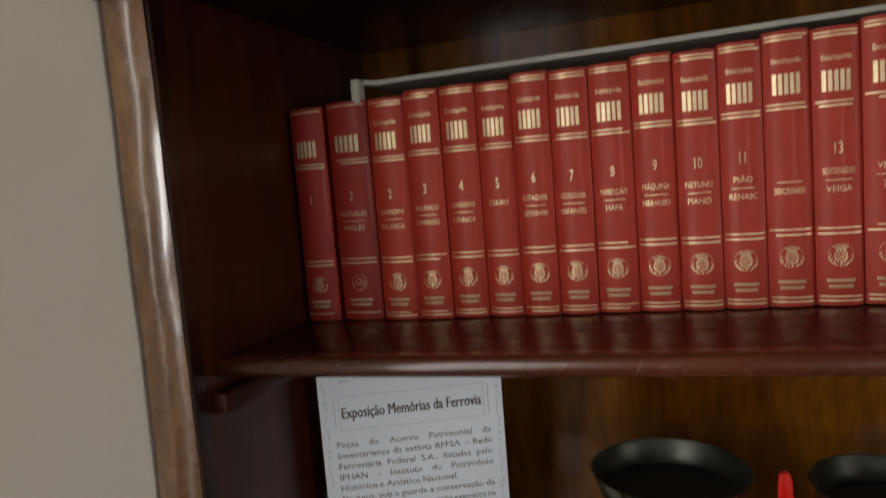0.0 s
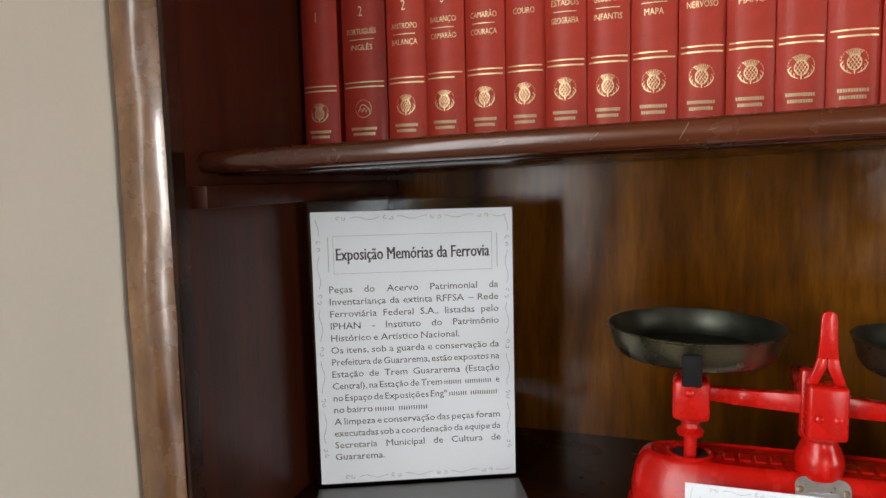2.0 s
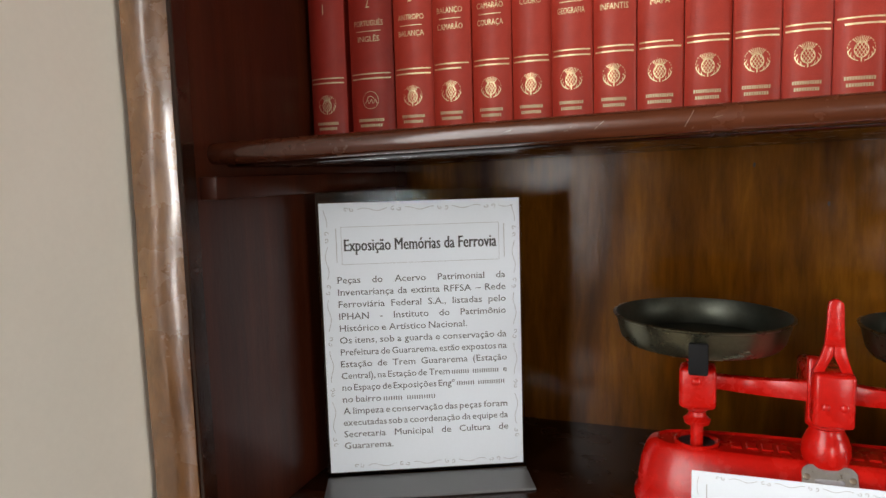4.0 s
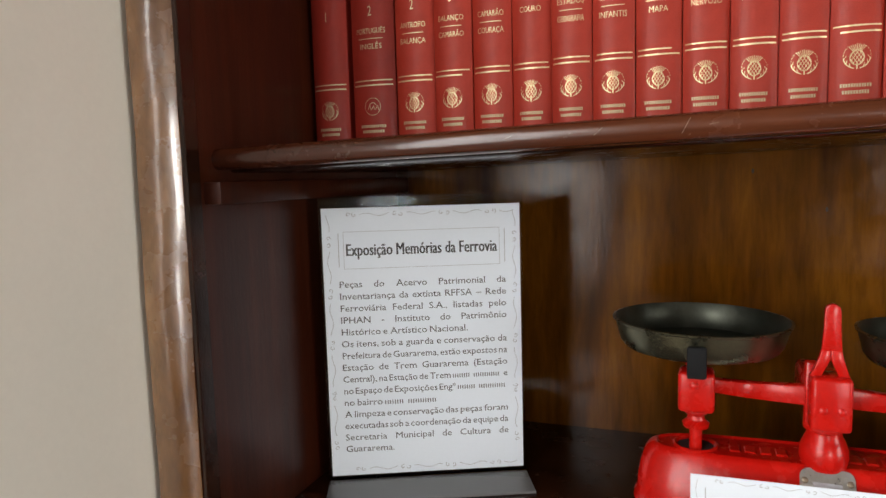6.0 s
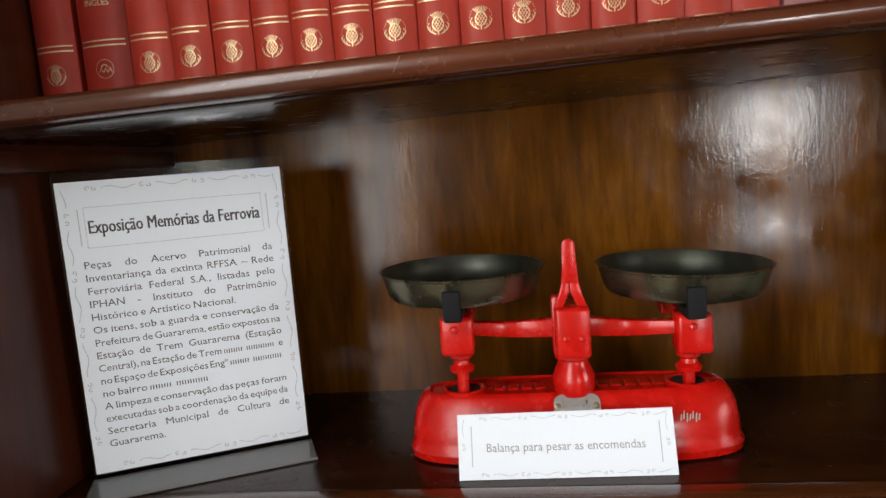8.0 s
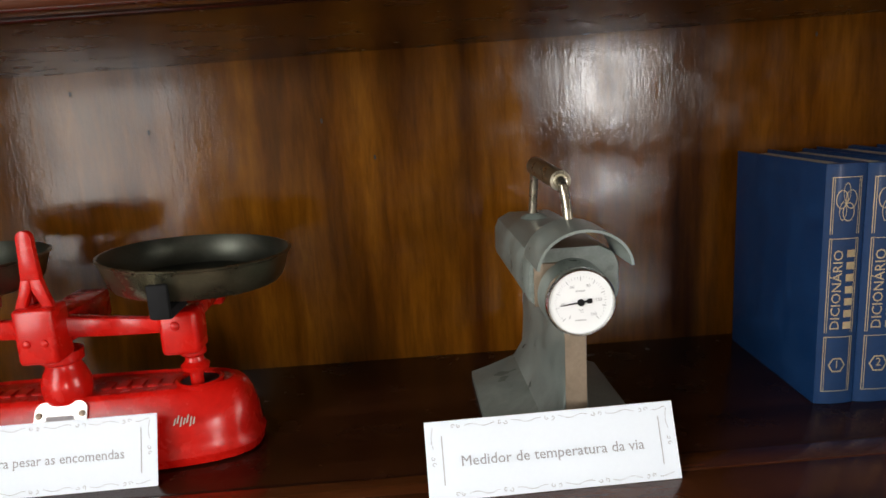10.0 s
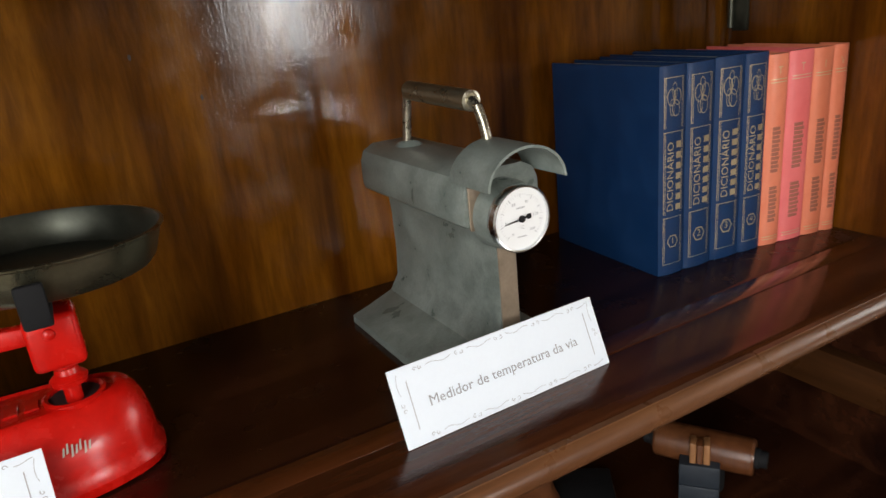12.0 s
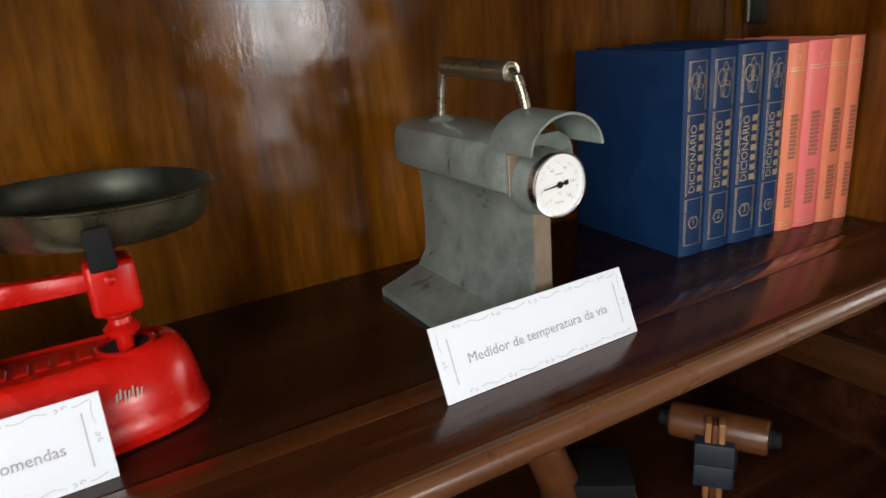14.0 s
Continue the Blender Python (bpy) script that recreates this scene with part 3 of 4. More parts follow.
# ---- acrylic sign holder ----
SIGN = Matrix.Translation((-0.378, 0.772, LOW_TOP + 0.0005)) @ Matrix.Rotation(radians(24.5), 4, "Z")
holder = thing("sign_holder", SIGN, "clear acrylic stand holding a printed exhibition notice", "sign holder")
part("upright_plate", box(-0.113, 0.113, 0.0012, 0.0042, 0.0, 0.3110, 0.0006, 1), M_ACRYLIC, holder, "clear acrylic plate")
# Tilt added so the doorway's reflection misses this lip
part("bent_lip", box(-0.113, 0.113, -0.0015, 0.0015, 0.0, 0.0125, 0.0005, 1), M_ACRYLIC, holder, "upper lip of the plate, bent slightly back", world_m=pose(0, 0.0027, 0.3108, -9, 0, 0))
part("foot_plate", box(-0.113, 0.113, -0.058, -0.0034, 0.0, 0.003, 0.0006, 1), M_FOOT, holder, "acrylic foot, greyed for the paper's reflection")
notice = part("notice", box(-0.105, 0.105, -0.0008, 0.0008, 0.007, 0.304), M_PAPER, holder, "white printed notice in grey type", False)
notice.matrix_basis = Matrix.Diagonal((1.045, 1.0, 1.025, 1.0))
FACE = lambda u, v: (u, -0.0010, v)
LINES = [("Peças do Acervo Patrimonial da", 1), ("Inventariança da extinta RFFSA – Rede", 1), ("Ferroviária Federal S.A., listadas pelo", 1), ("IPHAN - Instituto do Patrimônio", 1),
         ("Histórico e Artístico Nacional.", 0), ("Os itens, sob a guarda e conservação da", 1), ("Prefeitura de Guararema, estão expostos na", 1), ("Estação de Trem Guararema (Estação", 1),
         ("Central), na Estação de Trem ~~~~ ~~~~~~ e", 1), ("no Espaço de Exposições Engº ~~~~ ~~~~~~,", 1), ("no bairro ~~~~ ~~~~~~.", 0), ("A limpeza e conservação das peças foram", 1),
         ("executadas sob a coordenação da equipe da", 1), ("Secretaria Municipal de Cultura de", 1), ("Guararema.", 0)]


def notice_line(s, x0, x1, z, cap, justify):
    """Words set to the measure; a run of tildes becomes a plain bar."""
    words, k = s.split(" "), cap / 0.70
    def width(w):
        core = w.rstrip(",.")
        return 0.55 * k * len(core) if core.startswith("~") else k * 1.10 * glyphs(w, (True, 0.0))[2]
    ws = [width(w) for w in words]
    gap = (x1 - x0 - sum(ws)) / (len(words) - 1) if justify and len(words) > 1 else 0.28 * k
    shrink = 1.0
    if gap < 0.2 * k:
        shrink = (x1 - x0 - 0.22 * k * (len(words) - 1)) / sum(ws)
        gap = 0.22 * k
    x = x0
    for w, wid in zip(words, ws):
        bm = bmesh.new()
        if w.startswith("~"):
            run = wid * shrink * 0.94
            bars(bm, x + run / 2, z, run, cap * 0.62, 2 * len(w.rstrip(",.")), FACE, 0.6)
        else:
            write(bm, w, x, z, cap, wid * shrink, place=FACE, centre=False, style=(True, 0.0))
        part("printed_word", bm, M_INK, notice, "", False)
        x += wid * shrink + gap


bm = bmesh.new()
for shift, lift in ((-0.00035, 0.0), (0.00035, 0.0001)):
    write(bm, "Exposição Memórias da Ferrovia", shift, 0.2525, 0.0128, 0.160, place=lambda u, v: (u, -0.0010 - lift, v), style=(True, 0.0))
part("notice_heading", bm, M_INK, notice, "", False)
for i, (s, just) in enumerate(LINES):
    notice_line(s, -0.089, 0.089, 0.2180 - 0.01315 * i, 0.0071, just)


def frame_rule(bm, x0, x1, z0, z1, t, place):
    strip(bm, x0, x1, z0, z0 + t, place)
    strip(bm, x0, x1, z1 - t, z1, place)
    strip(bm, x0, x0 + t, z0 + t, z1 - t, place)
    strip(bm, x1 - t, x1, z0 + t, z1 - t, place)


def scrolls(bm, x0, x1, z0, z1, r, place, nx, nz):
    """A vine border: short wavy strokes and paired curls along the four sides."""
    def curl(cx, cz, rr, turn):
        for j in range(9):
            a, b = turn + 0.62 * j, turn + 0.62 * (j + 1)
            ra, rb = rr * (1 - 0.08 * j), rr * (1 - 0.08 * (j + 1))
            t = 0.24 * rr
            bm.faces.new([bm.verts.new(place(cx + q * math.cos(g), cz + q * math.sin(g))) for q, g in ((ra, a), (rb, b), (rb - t, b), (ra - t, a))])
    def side(ax, az, bx, bz, n):
        for i in range(n):
            f = (i + 0.5) / n
            cx, cz = ax + (bx - ax) * f, az + (bz - az) * f
            along = Vector((bx - ax, bz - az)).normalized()
            for s in (-1, 1):
                curl(cx + along.x * s * r * 1.1, cz + along.y * s * r * 1.1, r, 1.2 + i + s)
            span = ((bx - ax) ** 2 + (bz - az) ** 2) ** 0.5 / n
            prev = None
            for j in range(9):
                g = (j / 8 - 0.5) * span * 0.62
                side_off = r * 0.55 * math.sin(j * 0.9 + i)
                px = cx + along.x * (g + span / 2) - along.y * side_off
                pz = cz + along.y * (g + span / 2) + along.x * side_off
                if not (x0 - r <= px <= x1 + r and z0 - r <= pz <= z1 + r):
                    prev = None
                    continue
                if prev:
                    t = 0.09 * r
                    bm.faces.new([bm.verts.new(place(*p)) for p in ((prev[0] - along.y * t, prev[1] + along.x * t), (px - along.y * t, pz + along.x * t), (px + along.y * t, pz - along.x * t), (prev[0] + along.y * t, prev[1] - along.x * t))])
                prev = (px, pz)
    side(x0, z1, x1, z1, nx)
    side(x0, z0, x1, z0, nx)
    side(x0, z0, x0, z1, nz)
    side(x1, z0, x1, z1, nz)


bm = bmesh.new()
frame_rule(bm, -0.083, 0.083, 0.238, 0.2785, 0.0004, FACE)
part("notice_box", bm, M_INKLIGHT, notice, "", False)
for x in (-0.0885, 0.088):
    bm = bmesh.new()
    strip(bm, x, x + 0.0007, 0.2405, 0.277, FACE)
    part("notice_rule", bm, M_INKLIGHT, notice, "", False)
bm = bmesh.new()
scrolls(bm, -0.0985, 0.0985, 0.0135, 0.2965, 0.0030, FACE, 4, 5)
tagged(part("notice_border", bm, M_INKLIGHT, notice, "pale grey scroll border", False), kind="stuff")

# ---- tent labels ----


def tent_label(x, y, turn, text, label, lean, width=0.204, height=0.061):
    """A stiff white card leaning back."""
    ob = thing("label_card", pose(x, y, LOW_TOP + 0.0005, 0, 0, turn), label, "label card", "captions on the shelf")
    run, rise = height * math.sin(radians(lean)), height * math.cos(radians(lean))
    prof = [(0, 0), (run, rise), (run + 0.0012, rise - 0.0003), (0.0013, 0)]
    bm = loft([[(u, a, b) for a, b in prof] for u in (-width / 2, width / 2)])
    card_ob = part("card", bm, M_PAPER, ob, "", False)
    def place(u, v):
        return (u, v * math.sin(radians(lean)) - 0.0005, v * math.cos(radians(lean)))
    bm = bmesh.new()
    write(bm, text, 0.0, height * 0.42, 0.0080, width * 0.73, place=place, style=(True, 0.0))
    part("caption", bm, M_CAPTION, card_ob, "", False)
    bm = bmesh.new()
    for s in (-1, 1):
        strip(bm, s * width * 0.435 - 0.0004, s * width * 0.435 + 0.0004, height * 0.2, height * 0.82, place)
    scrolls(bm, -width / 2 + 0.006, width / 2 - 0.006, 0.0045, height - 0.0045, 0.0022, place, 5, 1)
    part("border", bm, M_INKLIGHT, card_ob, "", False)
    return ob


tent_label(0.0075, 0.714, 1.1, "Balança para pesar as encomendas", "white caption card leaning against the red scale", 20)
tent_label(0.4415, 0.6575, 1.4, "Medidor de temperatura da via", "white caption card leaning against the rail thermometer", 23)

# ---- red two-pan counter scale ----
scale_ob = thing("balance_scale", pose(0.0175, 0.81, LOW_TOP + 0.0005, 0, 0, 0.5), "red enamelled cast-iron counter scale with two dark metal pans", "scale")


def stadium(hx, hy, z, n=12, p=3.2):
    out = []
    for i in range(4 * n):
        a = 2 * math.pi * i / (4 * n)
        c, s = math.cos(a), math.sin(a)
        out.append((hx * math.copysign(abs(c) ** (2 / p), c), hy * math.copysign(abs(s) ** (2 / p), s), z))
    return out


LAYERS = ((0.161, 0.046, 0.0), (0.1675, 0.0525, 0.002), (0.169, 0.054, 0.010), (0.1660, 0.0508, 0.0165), (0.1655, 0.0500, 0.022), (0.1645, 0.0485, 0.034), (0.162, 0.0440, 0.047),
          (0.158, 0.0380, 0.057), (0.154, 0.0335, 0.063), (0.150, 0.0310, 0.066), (0.146, 0.0280, 0.067), (0.143, 0.0255, 0.065), (0.05, 0.008, 0.065))
body = loft([[(x, y - 0.020, z) for x, y, z in stadium(hx, hy, z0)] for hx, hy, z0 in LAYERS])
part("base", body, M_RED, scale_ob, "glossy red cast-iron base")
POSTS = ((-0.1085, -0.003), (0.1165, -0.011))
for sx, dz in POSTS:
    part("post_socket", lathe([(0.0215, 0.0640), (0.0220, 0.0680), (0.0200, 0.0692), (0.0175, 0.0680), (0.0175, 0.0660)], 28, None, pose(sx, -0.026, 0)), M_RED, scale_ob)
    # Flat dark disc puts the shade of an open socket into colour
    part("socket_hole", disc(0.0175, 0.0663), M_DARKHOLE, scale_ob, "flat dark disc for the shade round the post", world_m=pose(sx, -0.026, 0))
# raised plain bars where cast lettering stands on the base
for x in (-0.072, -0.058, -0.044, -0.030, 0.032, 0.046, 0.060, 0.074, 0.088):
    part("cast_bar", box(x - 0.005, x + 0.005, -0.031, -0.015, 0.0645, 0.0668, 0.0008, 1), M_RED, scale_ob)
PLATE = pose(0.004, -0.0612, 0.0548, -33, 0, 0)
corners = [(cx + 0.008 * math.cos(radians(g)), cz + 0.008 * math.sin(radians(g))) for cx, cz, g0 in ((0.0145, 0.0055, 0), (-0.0145, 0.0055, 90), (-0.0145, -0.0055, 180), (0.0145, -0.0055, 270)) for g in range(g0, g0 + 91, 18)]
plate = part("maker_plate", prism(corners, -0.0012, 0.0012), M_PLATE, scale_ob, "small aluminium maker's plate with rounded corners", world_m=PLATE)
for sx in (-0.0185, 0.0185):
    part("plate_screw", lathe([(0.003, 0.0), (0.0028, 0.0012), (0.0005, 0.0018)], 12, None, pose(sx, -0.0012, 0.002, 90, 0, 0), True), M_RAWSTEEL, plate)
part("plate_mark", box(-0.012, 0.012, -0.0017, -0.0013, -0.004, 0.001), M_INKLIGHT, plate, "worn stamped mark")
# side posts with their blocks
for sx, dz in POSTS:
    part("post", lathe([(0.0060, 0.060), (0.0060, 0.090), (0.0120, 0.092), (0.0130, 0.096), (0.0088, 0.100), (0.0078, 0.104), (0.0115, 0.107), (0.0115, 0.115), (0.008, 0.118)], 24, None, pose(sx, -0.034, dz), True), M_RED, scale_ob)
    block = part("knife_block", box(sx - 0.0165, sx + 0.0165, -0.068, -0.036, 0.116 + dz, 0.155 + dz, 0.0045, 3), M_RED, scale_ob, "red block at the beam end")
    part("pivot_screw", lathe([(0.0042, 0.0), (0.0038, 0.0014), (0.0022, 0.0026), (0.0004, 0.0028)], 14, None, pose(sx - 0.002, -0.0678, 0.143 + dz, 90, 0, 0), True), M_RED, block)
    part("cross_bar", box(sx - 0.009, sx + 0.009, -0.040, 0.060, 0.137 + dz, 0.152 + dz, 0.003, 2), M_RED, scale_ob)
    part("rear_lug", box(sx - 0.011, sx + 0.011, 0.040, 0.062, 0.130 + dz, 0.1555 + dz, 0.003, 2), M_RED, scale_ob)
    hx = sx - (0.004 if sx > 0 else 0.0)
    hook = box(hx - 0.0085, hx + 0.0085, -0.094, -0.0875, 0.157 + dz, 0.186 + dz, 0.002, 2)
    box(hx - 0.0085, hx + 0.0085, -0.090, -0.046, 0.1553 + dz, 0.1640 + dz, 0.002, 2, hook)
    part("pan_holder", hook, M_RUBBER, scale_ob, "black rubber pan holder")
    part("pan_rest", box(sx - 0.0095, sx + 0.0095, 0.044, 0.060, 0.1555 + dz, 0.1640 + dz, 0.002, 2), M_RUBBER, scale_ob)
# the pans
for (sx, dz), tilt in zip(POSTS, (0.8, 2.4)):
    pan_m = pose(sx + 0.003, -0.001, 0.1645 + dz + 0.0685 * math.sin(radians(tilt)) * 0.12, 0, tilt, 0)
    shell = [(0.0005, 0.0), (0.068, 0.0), (0.0745, 0.0022), (0.0785, 0.0075), (0.0815, 0.018), (0.0842, 0.0275), (0.0865, 0.0290), (0.0868, 0.0302), (0.0842, 0.0308)]
    pan = part("pan", lathe(shell, 64), M_PAN, scale_ob, "dull bronze weighing pan", world_m=pan_m)
    part("pan_inside", lathe([(0.0842, 0.0308), (0.0828, 0.0285), (0.0798, 0.0185), (0.0768, 0.0090), (0.0730, 0.0042), (0.067, 0.0022), (0.0005, 0.0022)], 64), M_PANIN, pan, "blackened inside of the pan")
# middle column, block and pointer
part("column", lathe([(0.0185, 0.064), (0.0200, 0.068), (0.0212, 0.075), (0.0205, 0.083), (0.0175, 0.091), (0.0150, 0.096), (0.0150, 0.099), (0.0180, 0.101), (0.0182, 0.110)], 32, None, pose(0.0035, -0.040, 0), True), M_RED, scale_ob, "barrel-shaped red column")
mid = part("middle_block", box(-0.0135, 0.0195, -0.078, -0.046, 0.109, 0.158, 0.004, 3), M_RED, scale_ob, "red block in the middle of the beam")
for sx in (-0.004, 0.0105):
    part("screw", lathe([(0.0036, 0.0), (0.0033, 0.0014), (0.0019, 0.0024), (0.0004, 0.0026)], 14, None, pose(sx, -0.0778, 0.1285, 90, 0, 0), True), M_RED, mid)
part("rear_block", box(-0.0125, 0.0195, -0.045, 0.040, 0.118, 0.146, 0.004, 2), M_RED, scale_ob)
part("front_lug", box(-0.0155, -0.004, -0.056, -0.040, 0.106, 0.166, 0.003, 2), M_RED, scale_ob)


def pointer():
    """A tapering blade on two feet with a narrow gap between them."""
    y0, y1 = -0.069, -0.062
    bm = prism([(-0.0135, 0.157), (-0.0050, 0.157), (0.0022, 0.1725), (0.0022, 0.181), (-0.0050, 0.181), (-0.0078, 0.171)], y0, y1, 0.0008)
    prism([(0.0092, 0.157), (0.0180, 0.157), (0.0135, 0.171), (0.0112, 0.181), (0.0026, 0.181), (0.0026, 0.1725)], y0, y1, 0.0008, bm)
    tip = [(-0.0050, 0.1805), (0.0112, 0.1805), (0.0100, 0.200), (0.0096, 0.215)]
    tip += [(0.0032 + 0.0064 * math.cos(a), 0.216 + 0.0066 * math.sin(a)) for a in [math.pi * i / 8 for i in range(1, 8)]]
    tip += [(-0.0032, 0.215), (-0.0036, 0.200)]
    return prism(tip, y0, y1, 0.0009, bm)


part("pointer", pointer(), M_RED, scale_ob, "tall red pointer with a split foot")


def beam_arm(x0, x1, dz):
    """A flat arm that dips a little between its ends."""
    rings = []
    for i in range(11):
        f = i / 10
        x = x0 + (x1 - x0) * f
        sag = -0.005 * math.sin(math.pi * f) + dz * (1 - f)
        top, low = 0.1470 + sag - 0.003 * f, 0.1340 + sag - 0.009 * f
        y0, y1 = -0.056 + 0.014 * math.sin(math.pi * f), -0.044 + 0.014 * math.sin(math.pi * f)
        rings.append([(x, y0, low), (x, y1, low), (x, y1, top), (x, y0, top)])
    bm = loft(rings)
    bmesh.ops.bevel(bm, geom=[e for e in bm.edges if abs(e.verts[0].co.x - e.verts[1].co.x) > 1e-5], offset=0.002, segments=2, profile=0.5, affect="EDGES")
    return bm


part("beam_arm", beam_arm(-0.098, -0.010, -0.003), M_RED, scale_ob)
part("beam_arm", beam_arm(0.1065, 0.017, -0.011), M_RED, scale_ob)
bm = bmesh.new()
for i in range(7):
    x = 0.100 + 0.0028 * i
    z = 0.040 + 0.0015 * math.sin(i * 2.1)
    bm.faces.new([bm.verts.new((x + a, -0.0655 + 0.56 * (z + b - 0.040), z + b)) for a, b in ((0, 0), (0.0016, 0.0006), (0.0026, 0.0058 + 0.001 * (i % 3)), (0.0014, 0.0054 + 0.001 * (i % 3)))])
part("chipped_paint", bm, M_BOARD, scale_ob, "pale chip in the red paint", False)

# ---- rail thermometer ----
gauge = thing("rail_thermometer", pose(0.468, 0.70, LOW_TOP + 0.0005, 0, 0, 0), "grey painted rail section with a dial thermometer and carrying handle", "thermometer")
RH = 0.187
half = [(0.070, 0.0), (0.070, 0.008), (0.050, 0.014), (0.022, 0.024), (0.0115, 0.040), (0.0092, 0.070), (0.0092, 0.110), (0.011, 0.131), (0.031, 0.140), (0.0360, 0.144), (0.0375, 0.150), (0.0370, 0.172), (0.0330, 0.181), (0.022, RH)]
outline = half + [(-x, z) for x, z in half[::-1]]
rail = loft([[(x * s, y, z) for x, z in outline] for y, s in ((-0.0005, 0.97), (0.0015, 1.0), (0.06, 1.0), (0.13, 1.0), (0.198, 1.0), (0.200, 0.97))])
part("rail_section", rail, M_STEEL, gauge, "short piece of rail in worn grey paint")
part("bare_edge", box(-0.009, 0.009, -0.0022, -0.0008, 0.012, 0.128, 0.0004, 1), M_RAWSTEEL, gauge, "rubbed brown sawn web end")
part("bare_collar", box(-0.033, -0.010, -0.0030, -0.0008, 0.140, 0.176, 0.0006, 1), M_RAWSTEEL, gauge)
arc = [(0.0372 * math.cos(a), 0.1765 + 0.0315 * math.sin(a)) for a in [math.pi * (0.02 + 0.96 * i / 20) for i in range(21)]]
inn = [(0.0350 * math.cos(a), 0.1765 + 0.0293 * math.sin(a)) for a in [math.pi * (0.02 + 0.96 * i / 20) for i in range(21)]]
hood = loft([[(x, y, z) for x, z in arc + inn[::-1]] for y in (-0.038, -0.036, 0.016, 0.018)])
part("hood", hood, M_STEEL, gauge, "half-round grey sheet hood over the dial")
DIAL = pose(-0.0020, -0.0245, 0.1495, 90, 0, 0)
part("dial_boss", lathe([(0.0290, -0.024), (0.0285, -0.012), (0.0268, -0.006), (0.0262, -0.001)], 40), M_STEEL, gauge, "grey painted boss behind the dial", world_m=DIAL)
dial = part("dial_case", lathe([(0.0255, -0.006), (0.0268, -0.004), (0.0272, 0.000), (0.0272, 0.005), (0.0264, 0.0062), (0.0253, 0.0058), (0.0250, 0.0035)], 48), M_CHROME, gauge, "chrome-rimmed dial case", world_m=DIAL)
part("dial_face", disc(0.0252, 0.0036), M_DIAL, dial, "white dial face")
DFACE = lambda u, v: (u, v, 0.0041)
bm = bmesh.new()
for i in range(41):
    a = radians(225 - 270 * i / 40)
    r0 = 0.0185 if i % 5 else 0.0172
    c, s = math.cos(a), math.sin(a)
    t = 0.00009 if i % 5 else 0.00022
    bm.faces.new([bm.verts.new(DFACE(r * c + q * s, r * s - q * c)) for r, q in ((r0, -t), (r0, t), (0.0205, t), (0.0205, -t))])
for mark, deg in (("0", 232), ("30", 185), ("60", 118), ("90", 65), ("120", 5), ("160", -45)):
    write(bm, mark, 0.0142 * math.cos(radians(deg)), 0.0142 * math.sin(radians(deg)) - 0.0012, 0.0025, place=DFACE)
write(bm, "°C", 0.0, -0.0085, 0.0028, place=DFACE)
bars(bm, 0.0, -0.0150, 0.009, 0.0011, 6, DFACE)
bars(bm, 0.0, 0.0085, 0.008, 0.0010, 6, DFACE)
part("dial_marks", bm, M_CAPTION, dial, "", False)
bm = prism([(-0.0165, -0.0002), (0.0075, -0.0009), (0.0075, 0.0009), (-0.0165, 0.0002)], -0.0005, 0.0)
lathe([(0.0028, 0.0), (0.0028, 0.0012), (0.0004, 0.0016)], 16, bm, pose(0, 0, 0, 90, 0, 0), True)
box(0.0050, 0.0088, -0.0006, 0.0, -0.0019, 0.0019, 0.0, 1, bm)
part("needle", bm, M_RUBBER, dial, "black pointer", world_m=pose(0, 0, 0.0046, -90, 0, 0) @ pose(0, 0, 0, 0, -7, 0))
# handle of bent rod with a tube grip
part("handle_rod", rod([(-0.004, 0.155, RH - 0.002), (-0.002, 0.152, RH + 0.030), (-0.002, 0.147, RH + 0.048), (-0.002, 0.140, RH + 0.054), (-0.002, 0.030, RH + 0.050), (-0.002, 0.023, RH + 0.046), (-0.001, 0.018, RH + 0.034), (0.0, 0.012, RH + 0.012)], 0.0042, 14), M_ROD, gauge, "bent bright rod of the handle")
part("grip", rod([(-0.002, 0.140, RH + 0.0535), (-0.002, 0.032, RH + 0.0500)], 0.0088, 24), M_GRIP, gauge, "oxidised tube grip")
part("grip_bore", lathe([(0.0088, 0.0), (0.0066, 0.0006), (0.0062, -0.0004), (0.0042, -0.0004)], 20, None, pose(-0.002, 0.0315, RH + 0.0500, 90, 0, 0)), M_ROD, gauge, "bright worn tube end")
part("weld", lathe([(0.015, 0.0), (0.011, 0.004), (0.0055, 0.006)], 16, None, pose(-0.002, 0.155, RH - 0.001)), M_STEEL, gauge)

# ---- dictionaries at the end of the lower shelf ----


